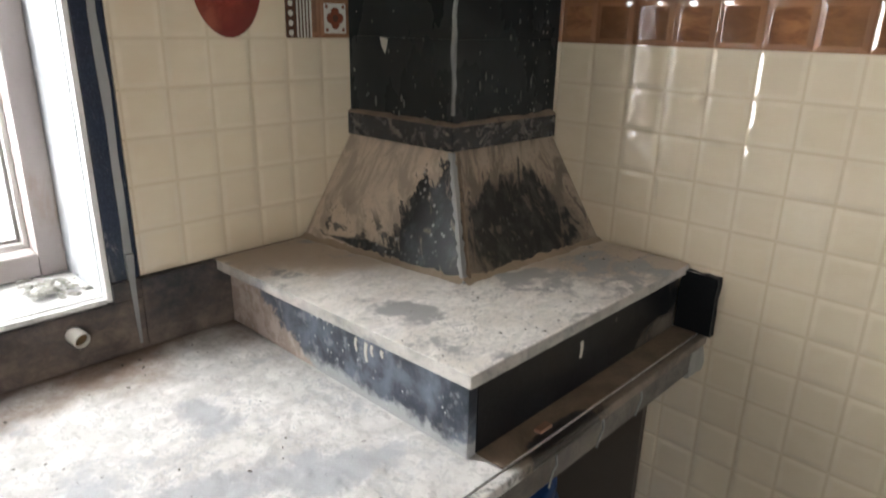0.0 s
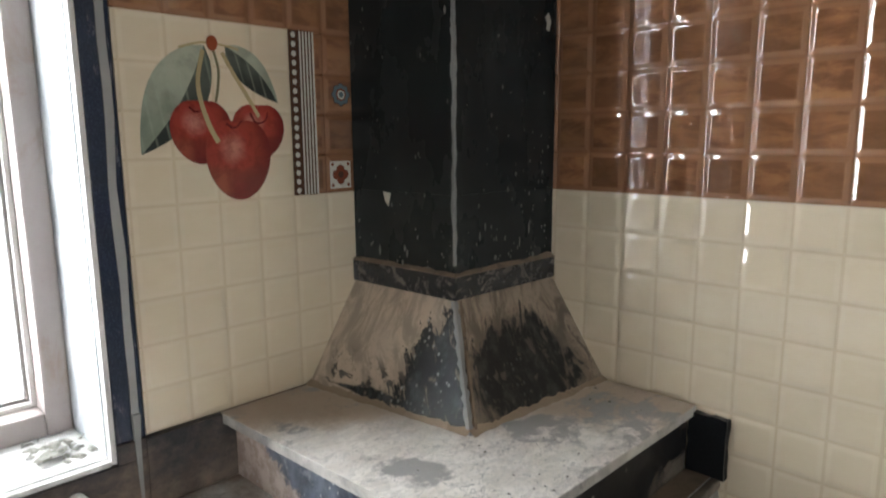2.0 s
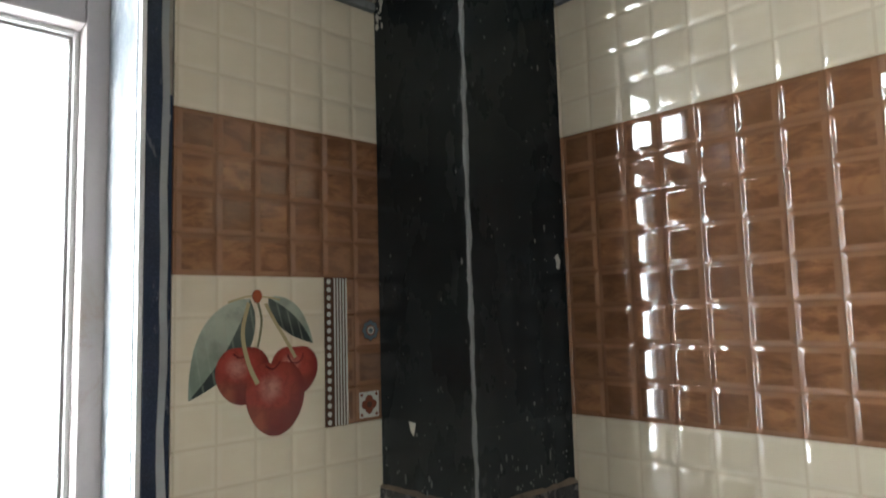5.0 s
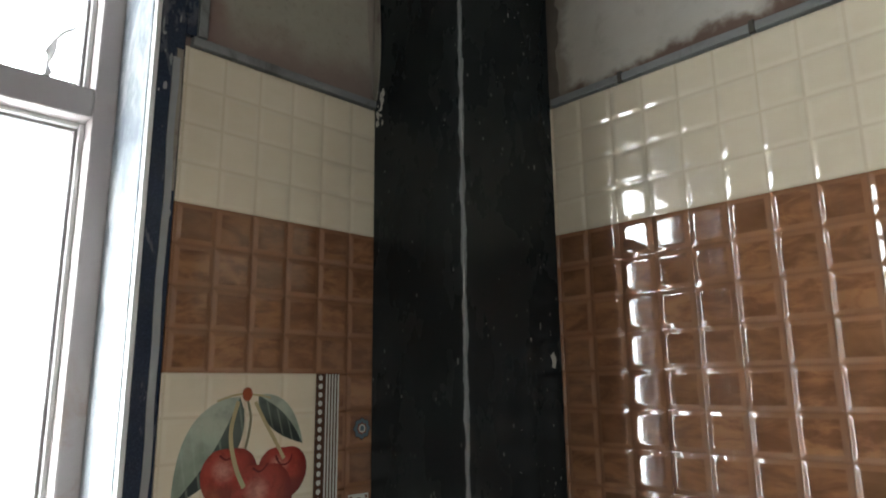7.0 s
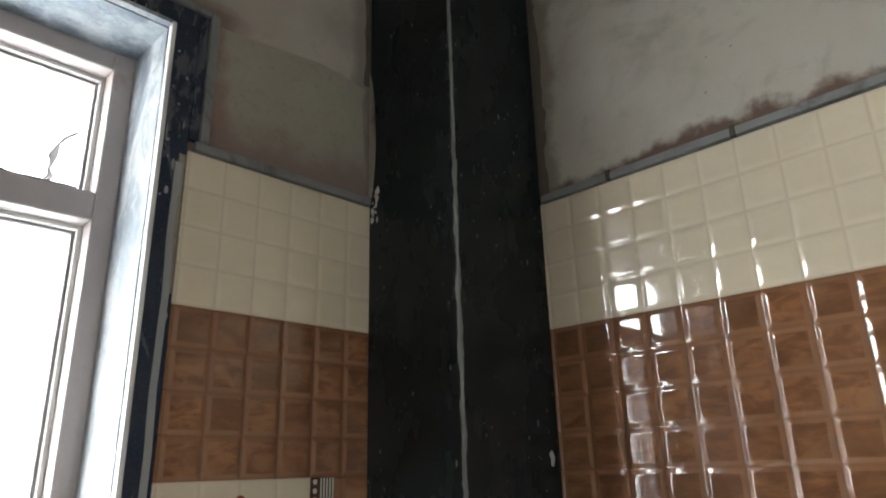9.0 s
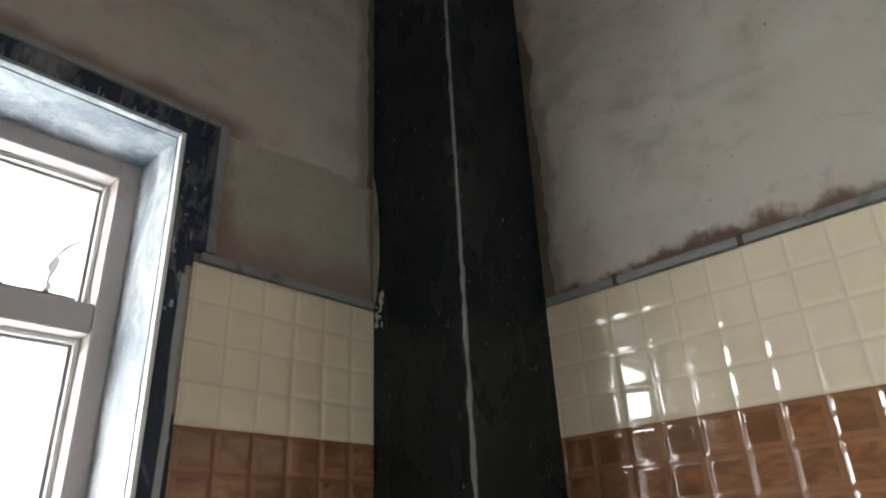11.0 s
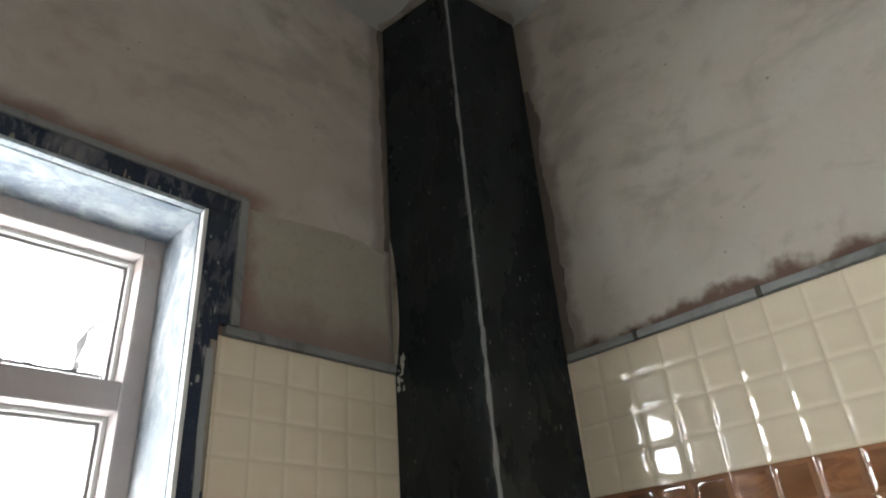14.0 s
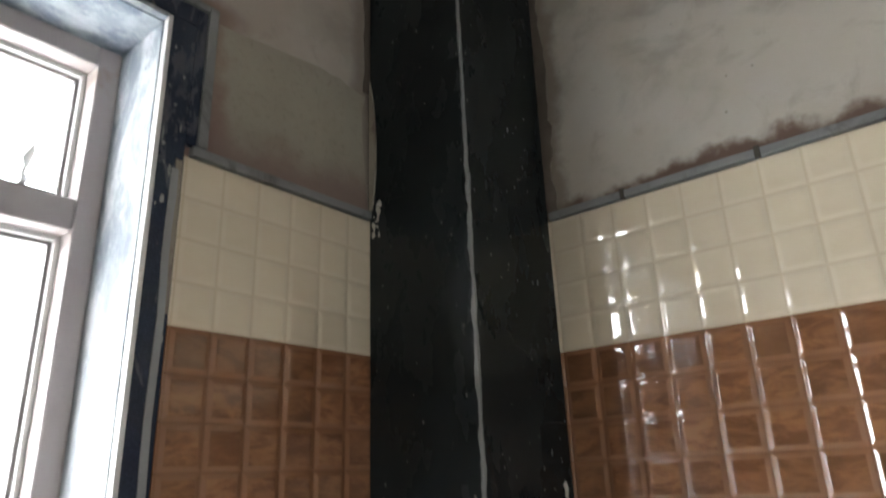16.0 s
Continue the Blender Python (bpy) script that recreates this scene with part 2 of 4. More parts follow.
def side_stone(name):
    """Dark granite, cloudy with wiped dust and painted bluish reflected light, with a pinkish drift at the wall end and
    a pale band along the foot.
    """
    m = Mat(name, spec=0.4)
    y, z = m.axis(m.pos, 1), m.axis(m.pos, 2)
    rag = m.math("SUBTRACT", m.noise(26, 7, 0.68, None, 0.4), 0.5)
    cloud = m.noise(17, 6, 0.6, m.scale(m.pos, (1, 1, 0.8), (1, 4, 2)), 0.3)
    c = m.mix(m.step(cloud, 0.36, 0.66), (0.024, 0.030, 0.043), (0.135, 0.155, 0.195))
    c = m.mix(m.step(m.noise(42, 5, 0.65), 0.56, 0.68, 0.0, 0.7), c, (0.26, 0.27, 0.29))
    drift = m.math("ADD", m.math("ADD", y, 0.275), m.math("ADD", m.math("MULTIPLY", m.math("SUBTRACT", z, 0.832), -2.0), m.math("MULTIPLY", rag, 0.26)))
    drift = m.step(drift, -0.012, 0.022)
    foot = m.math("ADD", m.math("SUBTRACT", 0.855, z), m.math("MULTIPLY", rag, 0.07))
    c = m.mix(m.step(foot, -0.006, 0.012, 0.0, 0.75), c, (0.50, 0.495, 0.49))
    c = m.mix(drift, c, m.mix(m.step(m.noise(30, 6, 0.7), 0.4, 0.6), (0.40, 0.315, 0.265), (0.56, 0.48, 0.43)))
    speck = m.step(m.voronoi(95, m.scale(m.pos, (1, 1, 0.7))), 0.20, 0.10)
    speck = m.math("MULTIPLY", speck, m.step(m.noise(13, 3, 0.6), 0.50, 0.60))
    c = m.mix(speck, c, (0.55, 0.55, 0.54))
    m.put("Base Color", c)
    m.put("Roughness", m.step(m.math("MAXIMUM", drift, speck), 0.0, 0.6, 0.38, 0.93))
    m.bump(m.math("ADD", m.math("MULTIPLY", drift, 0.8), m.noise(55, 6, 0.7)), 0.45, 0.002)
    return m.m


def hood_stone(name, left):
    """Sloped granite with brown dust brushed down the fall line; bare, speckled stone low beside the corner."""
    m = Mat(name, spec=0.35)
    u, v = m.axis(m.uv, 0), m.axis(m.uv, 1)
    streak = m.math("SUBTRACT", m.noise(1.0, 8, 0.62, m.scale(m.uv, (9, 2.6, 1), (4.3 if left else 9.1, 2.2, 0)), 0.7), 0.5)
    rough = m.math("SUBTRACT", m.noise(48, 6, 0.7), 0.5)
    wob = m.math("ADD", m.math("MULTIPLY", streak, 0.62), m.math("MULTIPLY", rough, 0.16))
    if left:
        b = m.math("SUBTRACT", m.math("SUBTRACT", u, 0.52), m.math("MULTIPLY", m.math("POWER", v, 1.4), 0.48))
        bare = m.step(m.math("ADD", b, wob), 0.0, 0.028)
        low = m.math("MULTIPLY", m.step(m.noise(1.0, 7, 0.62, m.scale(m.uv, (9, 6, 1), (1, 5, 0)), 0.6), 0.52, 0.58), m.step(v, 0.46, 0.24))
        low = m.math("MULTIPLY", low, m.step(u, 0.04, 0.16, 0.0, 0.85))
        k = m.math("ADD", m.math("ABSOLUTE", m.math("SUBTRACT", v, 0.075)), m.math("MULTIPLY", m.math("ABSOLUTE", m.math("SUBTRACT", u, 0.45)), 0.18))
        low = m.math("MAXIMUM", low, m.step(m.math("ADD", k, m.math("MULTIPLY", rough, 0.05)), 0.062, 0.045))
        bare = m.math("MAXIMUM", bare, low)
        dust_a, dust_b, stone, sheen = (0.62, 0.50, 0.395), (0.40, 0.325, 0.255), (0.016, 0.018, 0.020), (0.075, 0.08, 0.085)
    else:
        du, dv = m.math("MULTIPLY", m.math("SUBTRACT", u, 0.45), 2.05), m.math("MULTIPLY", m.math("SUBTRACT", v, 0.27), 1.9)
        b = m.math("SUBTRACT", 0.86, m.math("ADD", m.math("MULTIPLY", du, du), m.math("MULTIPLY", dv, dv)))
        bare = m.step(m.math("ADD", b, m.math("MULTIPLY", wob, 4.6)), -0.12, 0.34)
        # same dust and stone, toned down for the shaded right slab
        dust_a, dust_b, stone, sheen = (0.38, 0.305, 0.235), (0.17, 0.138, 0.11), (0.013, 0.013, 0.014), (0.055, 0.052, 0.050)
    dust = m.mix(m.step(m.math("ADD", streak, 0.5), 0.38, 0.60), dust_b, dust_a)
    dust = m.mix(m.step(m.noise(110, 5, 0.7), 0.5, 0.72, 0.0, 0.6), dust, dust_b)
    # sheen of the bare stone painted as paler noise patches
    c = m.mix(m.step(m.noise(30, 6, 0.65, m.scale(m.pos, (1, 1, 0.6))), 0.46, 0.70, 0.0, 0.9), stone, sheen)
    speck = m.step(m.voronoi(85, m.scale(m.pos, (1, 1, 0.7))), 0.30, 0.14)
    speck = m.math("MULTIPLY", speck, m.step(m.noise(16, 3, 0.6), 0.46, 0.60, 0.0, 0.9 if left else 0.12))
    smudge = m.math("MULTIPLY", m.step(m.noise(1.0, 6, 0.6, m.scale(m.uv, (16, 5, 1), (2, 8, 0)), 0.5), 0.56, 0.66), 0.75)
    c = m.mix(smudge, c, tuple(0.75 * x for x in dust_b))
    c = m.mix(speck, c, (0.46, 0.45, 0.43))
    c = m.mix(bare, dust, c)
    m.put("Base Color", c)
    m.put("Roughness", m.step(bare, 0.0, 1.0, 0.94, 0.42))
    m.bump(m.math("SUBTRACT", m.math("ADD", rough, streak), m.math("MULTIPLY", bare, 0.6)), 0.4, 0.002)
    return m.m


M_SIDE = side_stone("smeared_granite")
M_RETURN = dusty("broken_granite", BLACK, (0.10, 0.088, 0.075), 0.16, 20, (1, 1, 1), (0, 2, 5), 0.10, 0.3, 0.6, 0.2, spec=0.3)
# plinth front: dust kept dim, so the panel's shade is in its colour
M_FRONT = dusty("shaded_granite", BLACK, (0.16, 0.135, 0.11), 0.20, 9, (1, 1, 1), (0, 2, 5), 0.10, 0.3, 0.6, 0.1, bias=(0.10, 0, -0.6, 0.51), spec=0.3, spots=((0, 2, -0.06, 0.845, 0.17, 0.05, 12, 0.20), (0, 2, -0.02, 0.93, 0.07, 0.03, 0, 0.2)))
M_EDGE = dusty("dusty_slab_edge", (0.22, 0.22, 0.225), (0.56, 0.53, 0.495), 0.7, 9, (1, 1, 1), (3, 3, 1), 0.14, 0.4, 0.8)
# copy of the edge stone with the shade under the nosing in its colours
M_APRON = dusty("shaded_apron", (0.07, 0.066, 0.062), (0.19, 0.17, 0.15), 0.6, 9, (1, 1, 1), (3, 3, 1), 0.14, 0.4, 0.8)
M_SKIRT = dusty("dirty_upstand", (0.022, 0.023, 0.028), (0.25, 0.19, 0.155), 0.50, 7, (1, 1, 1.3), (4, 1, 3), 0.34, 0.35, 0.7, 0.1, dust2=(0.13, 0.10, 0.085), bias=(0, 0, -1.6, 1.42), dist=0.3)
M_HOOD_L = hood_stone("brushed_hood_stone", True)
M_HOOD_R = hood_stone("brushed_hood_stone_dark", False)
M_COLLAR = dusty("collar_stone", (0.018, 0.019, 0.022), (0.22, 0.19, 0.165), 0.36, 24, (1, 1, 1), (2, 6, 1), 0.10, 0.25, 0.6, 0.3)


def flue_stone(name):
    """Black polished granite, hazed with fine dust, with small pale flecks."""
    m = Mat(name, spec=0.22)
    c = m.mix(m.step(m.noise(5, 5, 0.6, m.scale(m.pos, (1, 1, 0.6))), 0.3, 0.75), (0.0078, 0.0122, 0.0135), (0.0140, 0.0185, 0.0190))
    c = m.mix(m.step(m.noise(300, 3, 0.6), 0.5, 0.75, 0.0, 0.5), c, (0.022, 0.024, 0.025))
    wipe = m.step(m.noise(13, 6, 0.6, m.scale(m.pos, (1, 1, 0.18), (3, 1, 2))), 0.56, 0.86, 0.0, 0.35)
    c = m.mix(wipe, c, (0.034, 0.040, 0.042))
    spot = m.math("MULTIPLY", m.step(m.voronoi(38, m.scale(m.pos, (1, 1, 0.6), (9, 1, 1))), 0.13, 0.05), m.step(m.noise(4.5, 3, 0.6), 0.47, 0.60, 0.0, 0.75))
    m.put("Base Color", m.mix(spot, c, (0.24, 0.235, 0.22)))
    m.put("Roughness", m.step(m.noise(8, 5, 0.6, m.scale(m.pos, (1, 1, 0.5))), 0.2, 0.8, 0.20, 0.36))
    return m.m


M_DUCT = flue_stone("black_polished_granite")
M_LEDGE = dusty("brown_dust_ledge", (0.02, 0.02, 0.02), (0.25, 0.185, 0.135), 0.80, 7, (1, 1, 1), (1, 1, 7), 0.08, 0.3, 0.4, spots=((0, 1, -0.45, -0.638, 0.085, 0.022, 0, -0.35),))
# dust tone lowered for shade on the nosing; pale towards the west
M_NOSE = dusty("dusty_shaded_nosing", (0.025, 0.025, 0.025), (0.24, 0.20, 0.165), 0.72, 11, (1, 1, 1), (2, 1, 7), 0.10, 0.3, 0.6, spots=((0, 1, -0.45, -0.645, 0.085, 0.05, 0, -0.4),), tint=(-6, 0, -3.3, (0.66, 0.64, 0.61)))
M_DRIFT = painted("brown_dust", (0.40, 0.31, 0.225), 0.95, 0.75, 22, 150, 0.4)
M_JAMB = dusty("jamb_granite", (0.017, 0.025, 0.046), (0.20, 0.19, 0.20), 0.27, 12, (1, 1, 0.35), (2, 2, 0), 0.2, 0.25, 0.6, 0.3, (0.4, 0.4, 0.41), bias=(0, 0, 0.04, -0.09))
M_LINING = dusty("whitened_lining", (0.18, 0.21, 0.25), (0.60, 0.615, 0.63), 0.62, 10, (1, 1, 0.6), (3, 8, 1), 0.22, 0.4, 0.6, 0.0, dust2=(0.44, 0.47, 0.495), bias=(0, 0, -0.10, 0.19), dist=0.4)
# same lining under the head, its shade put into darker tones
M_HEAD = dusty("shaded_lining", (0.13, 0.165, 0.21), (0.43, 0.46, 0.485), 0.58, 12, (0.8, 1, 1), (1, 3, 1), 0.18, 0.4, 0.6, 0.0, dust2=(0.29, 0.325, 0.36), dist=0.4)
M_SILL = dusty("dusty_sill", (0.3, 0.3, 0.31), (0.78, 0.77, 0.75), 0.9, 9, soft=0.2, rough=0.5)
M_CEMENT = painted("grey_cement", (0.36, 0.36, 0.355), 0.9, 0.75, 30, 200, 0.3)
M_JOINT = painted("pale_joint_filler", (0.30, 0.31, 0.305), 0.85, 0.7, 25, 160, 0.3)
M_TRIM = painted("grey_edge_trim", (0.27, 0.272, 0.265), 0.55, 0.7, 14, 130, 0.15, (0.12, 0.11, 0.105), 0.45)
M_FRAME = painted("mauve_grey_wood_paint", (0.43, 0.375, 0.36), 0.5, 0.88, 7, 120, 0.1, (0.34, 0.26, 0.21), 0.35)
M_BOARD = painted("unseen_beige_board", (0.42, 0.36, 0.30), 0.7, 0.7, 8)
M_SASH = painted("white_sash_paint", (0.74, 0.72, 0.70), 0.45, 0.9, 9, 120, 0.08)
M_GASKET = painted("grey_glazing_bead", (0.30, 0.27, 0.26), 0.6)
M_CEIL = painted("ceiling_paint", (0.52, 0.495, 0.455), 0.95, 0.8, 2.5, 70, 0.2, (0.36, 0.33, 0.29), 0.4)
# unseen walls, kept pale to bounce fill light into the room
M_ROOM = painted("room_plaster", (0.66, 0.63, 0.59), 0.95, 0.8, 1.7, 60, 0.25)
M_FLOOR = painted("cement_floor", (0.24, 0.225, 0.205), 0.9, 0.7, 3, 80, 0.25, (0.38, 0.35, 0.31), 0.5)
# brickwork colour darkened for the shadow under the worktop
M_UNDER = painted("bare_brickwork_in_shade", (0.13, 0.105, 0.085), 0.95, 0.6, 6, 60, 0.4)
M_PN = raw_plaster("raw_plaster_north", "north")
M_PE = raw_plaster("raw_plaster_east", "east")
M_FILLET = painted("dark_plaster_fillet", (0.165, 0.13, 0.10), 0.95, 0.6, 14, 90, 0.4)
M_PATCH = painted("fresh_plaster_patch", (0.34, 0.30, 0.24), 0.95, 0.78, 6, 110, 0.2, (0.17, 0.115, 0.10), 0.45)
M_PATCH_N = patch_plaster("later_plaster_patch")
M_CREAM = tile_glaze("cream_glaze", (0.765, 0.650, 0.485), (0.775, 0.662, 0.50), 0.05, (0.75, 0.63, 0.46), 0.025)
M_CREAM_BODY = painted("cream_grout", (0.70, 0.60, 0.46), 0.5)
M_BROWN = tile_glaze("brown_wood_glaze", (0.375, 0.172, 0.077), (0.305, 0.143, 0.071), 0.66, (0.195, 0.080, 0.037), 0.02)
M_BROWN_BODY = painted("brown_grout", (0.22, 0.10, 0.045), 0.6)
M_PVC = painted("white_pvc", (0.74, 0.71, 0.64), 0.4, 0.9)
M_PVC_IN = painted("pipe_dirt", (0.21, 0.13, 0.06), 0.9, 0.6, 60)
M_BLUE = painted("blue_plastic", (0.012, 0.07, 0.26), 0.35, 0.8, 12)
M_WHITE = painted("white_print", (0.66, 0.62, 0.54), 0.25)
M_PBROWN = painted("brown_print", (0.10, 0.048, 0.03), 0.2, 0.8, 30)
M_PRED = painted("rust_print", (0.22, 0.06, 0.03), 0.2, 0.8, 30)
M_PBLUE = painted("slate_blue_print", (0.13, 0.17, 0.19), 0.2, 0.8, 30)
M_FLECK = painted("pale_flecks", (0.24, 0.235, 0.215), 0.8, 0.6, 80)
M_FOLD = painted("deep_red_print", (0.13, 0.012, 0.014), 0.2, 0.8, 40)
M_STEM = painted("straw_print", (0.50, 0.40, 0.22), 0.2, 0.75, 40)
M_STEM2 = painted("olive_print", (0.22, 0.20, 0.12), 0.2, 0.75, 40)
M_KNOB = painted("orange_print", (0.36, 0.085, 0.035), 0.2, 0.7, 60)
M_CHIP = painted("dark_crumbs", (0.10, 0.085, 0.07), 0.95, 0.6, 60)
M_MORTAR = painted("mortar_crumbs", (0.42, 0.41, 0.37), 0.95, 0.6, 60)
M_TERRA = painted("broken_tile", (0.36, 0.20, 0.13), 0.8, 0.8, 40)


def fruit_print(name):
    m = Mat(name, rough=0.2)
    v = m.t.nodes.new("ShaderNodeVectorMath")
    v.operation = "DISTANCE"
    m.link(m.uv, v.inputs[0])
    v.inputs[1].default_value = (0.40, 0.66, 0)
    d = m.math("ADD", v.outputs["Value"], m.math("MULTIPLY", m.math("SUBTRACT", m.noise(40, 5, 0.6), 0.5), 0.16))
    c = m.mix(m.step(d, 0.02, 0.26), (0.56, 0.20, 0.15), (0.35, 0.042, 0.030))
    c = m.mix(m.step(d, 0.26, 0.60), c, (0.17, 0.016, 0.015))
    low = m.step(m.math("ADD", m.axis(m.uv, 1), m.math("MULTIPLY", m.noise(30, 3, 0.5), 0.3)), 0.62, 0.46)
    low = m.math("MULTIPLY", low, m.step(m.axis(m.uv, 1), 0.1, 0.3))
    c = m.mix(m.math("MULTIPLY", low, 0.5), c, (0.15, 0.018, 0.016))
    rust = m.math("MULTIPLY", m.step(m.axis(m.uv, 0), 0.42, 0.22), m.step(m.axis(m.uv, 1), 0.5, 0.3))
    c = m.mix(m.math("MULTIPLY", rust, 0.6), c, (0.36, 0.09, 0.045))
    c = m.mix(m.step(m.noise(38, 6, 0.7, None, 0.4), 0.42, 0.66, 0.0, 0.55), c, (0.15, 0.016, 0.014))
    m.put("Base Color", c)
    m.put("Coat Weight", 0.4)
    return m.m


def leaf_print(name, a, b):
    m = Mat(name, rough=0.2)
    u, w = m.axis(m.uv, 0), m.axis(m.uv, 1)
    c = m.mix(m.step(w, 0.2, 0.8), a, b)
    veins = m.math("SINE", m.math("ADD", m.math("MULTIPLY", u, 34.0), m.math("MULTIPLY", w, 9.0)))
    c = m.mix(m.step(veins, 0.7, 1.0, 0.0, 0.25), c, (0.40, 0.46, 0.36))
    c = m.mix(m.step(m.noise(22, 5, 0.6), 0.4, 0.7, 0.0, 0.5), c, tuple(x * 0.6 for x in a))
    m.put("Base Color", c)
    return m.m


M_FRUIT = fruit_print("red_fruit_print")
M_LEAF_PALE = leaf_print("pale_leaf_print", (0.24, 0.28, 0.22), (0.42, 0.44, 0.35))
M_LEAF_DARK = leaf_print("dark_leaf_print", (0.036, 0.045, 0.042), (0.105, 0.125, 0.105))

glass = Mat("clear_glass", rough=0.02)
glass.put("Base Color", (0.95, 0.97, 0.97))
glass.put("Transmission Weight", 1.0)
glass.put("IOR", 1.45)
M_GLASS = glass.m


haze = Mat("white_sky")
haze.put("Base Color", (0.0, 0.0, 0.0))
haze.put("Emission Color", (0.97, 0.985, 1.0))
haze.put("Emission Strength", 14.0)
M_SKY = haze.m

lime = Mat("thin_lime_run", rough=0.8)
lime.put("Base Color", (0.62, 0.60, 0.59))
lime.put("Transmission Weight", 0.22)
M_LIME = lime.m


# ---- builders ----
def mesh_of(name, bm, material, smooth=False):
    me = bpy.data.meshes.new(name)
    bm.to_mesh(me)
    bm.free()
    for mt in (material if isinstance(material, list) else [material]):
        me.materials.append(mt)
    if smooth:
        for p in me.polygons:
            p.use_smooth = True
    return me


def part(name, bm, material, parent=None, label="", smooth=False):
    ob = new(name, mesh_of(name, bm, material, smooth))
    if parent:
        ob.parent = parent
        base = parent
        m = Matrix.Identity(4)
        while base:
            m = base.matrix_parent_inverse @ Matrix.Translation(base.location) @ m
            base = base.parent
        ob.matrix_parent_inverse = m.inverted()
    return tagged(ob, label)


def thing(name, place, label, category, group="", kind=""):
    ob = new(name)
    ob.location, ob.empty_display_size = place, 0.05
    return tagged(ob, label, category, group, kind)


def hexa(bm, lo, hi, bevel=0.0, seg=2):
    """A block whose lower and upper faces are the four-cornered loops lo and hi."""
    vs = [bm.verts.new(p) for p in (*lo, *hi)]
    fs = [bm.faces.new([vs[i] for i in f]) for f in ((3, 2, 1, 0), (4, 5, 6, 7), (0, 1, 5, 4), (1, 2, 6, 5), (2, 3, 7, 6), (3, 0, 4, 7))]
    bmesh.ops.recalc_face_normals(bm, faces=fs)
    if bevel:
        es = list({e for f in fs for e in f.edges})
        bmesh.ops.bevel(bm, geom=es, offset=bevel, segments=seg, affect="EDGES", profile=0.6)
    return bm


def box(x0, x1, y0, y1, z0, z1, bevel=0.0, bm=None, seg=2):
    x0, x1 = min(x0, x1), max(x0, x1)
    y0, y1 = min(y0, y1), max(y0, y1)
    bm = bm or bmesh.new()
    lo = [(x0, y0, z0), (x1, y0, z0), (x1, y1, z0), (x0, y1, z0)]
    return hexa(bm, lo, [(x, y, z1) for x, y, _ in lo], bevel, seg)


def ragged(bm, amount, scale=20.0, cuts=0, axis=None):
    """Wears a mesh: shifts its points by noise."""
    if cuts:
        bmesh.ops.subdivide_edges(bm, edges=bm.edges[:], cuts=cuts, use_grid_fill=True)
    for v in bm.verts:
        d = noise.noise_vector(v.co * scale) * amount
        if axis is not None:
            d = Vector([d[i] if i in axis else 0 for i in range(3)])
        v.co += d
    return bm


def plate(points, put, h0, h1, bm=None, uv=True):
    """A flat piece with the outline points (u, v), between heights h0 and h1; put maps (u, v, h) to the world."""
    bm = bm or bmesh.new()
    layer = bm.loops.layers.uv.verify()
    us, vs = [p[0] for p in points], [p[1] for p in points]
    a, b = min(us), min(vs)
    w, h = max(max(us) - a, 1e-6), max(max(vs) - b, 1e-6)
    top = [bm.verts.new(put(u, v, h1)) for u, v in points]
    bot = [bm.verts.new(put(u, v, h0)) for u, v in points]
    n = len(points)
    fs = [bm.faces.new(top)]
    for lp, (u, v) in zip(fs[0].loops, points):
        lp[layer].uv = ((u - a) / w, (v - b) / h)
    for i in range(n):
        fs.append(bm.faces.new((top[i], bot[i], bot[(i + 1) % n], top[(i + 1) % n])))
    fs.append(bm.faces.new(bot[::-1]))
    bmesh.ops.recalc_face_normals(bm, faces=fs)
    return bm


def on_north(u, v, h):
    return (u, -h, v)


def on_east(u, v, h):
    return (-h, u, v)


def ribbon(path, width, put, h0, h1, taper=1.0):
    """A curved band of the given width along a smooth path of (u, v)."""
    pts = []
    for i in range(len(path) - 1):
        p0, p1, p2, p3 = (Vector(path[max(0, min(len(path) - 1, i + k))]) for k in (-1, 0, 1, 2))
        for s in range(6):
            q = s / 6
            pts.append(0.5 * (2 * p1 + (p2 - p0) * q + (2 * p0 - 5 * p1 + 4 * p2 - p3) * q * q + (3 * p1 - p0 - 3 * p2 + p3) * q ** 3))
    pts.append(Vector(path[-1]))
    left, right = [], []
    for i, p in enumerate(pts):
        d = (pts[min(i + 1, len(pts) - 1)] - pts[max(i - 1, 0)]).normalized()
        n = Vector((-d.y, d.x)) * width / 2 * (1 + (taper - 1) * i / (len(pts) - 1))
        left.append(p + n)
        right.append(p - n)
    bm = bmesh.new()
    for i in range(len(pts) - 1):
        plate([right[i], right[i + 1], left[i + 1], left[i]], put, h0, h1, bm)
    return bm


def tube(path, radius, sides=12, bm=None):
    bm = bm or bmesh.new()
    rings = []
    for i, p in enumerate(path):
        d = (Vector(path[min(i + 1, len(path) - 1)]) - Vector(path[max(i - 1, 0)])).normalized()
        q = d.to_track_quat("Z", "Y")
        r = radius[i] if isinstance(radius, (list, tuple)) else radius
        rings.append([bm.verts.new(Vector(p) + q @ Vector((r * math.cos(a * math.tau / sides), r * math.sin(a * math.tau / sides), 0))) for a in range(sides)])
    for a, b in zip(rings, rings[1:]):
        for i in range(sides):
            bm.faces.new((a[i], a[(i + 1) % sides], b[(i + 1) % sides], b[i]))
    bm.faces.new(rings[0][::-1])
    bm.faces.new(rings[-1])
    return bm


# ---- the room's shell ----
ZB = 1.33            # foot of the brown band
TOP = ZB + 0.9       # top of the tiling
CEIL = 3.355
WEST, SOUTH = -2.7, -2.8
WX0, WX1, WZ0, WZ1 = -1.75, -0.80, 0.935, 2.482   # clear opening of the window

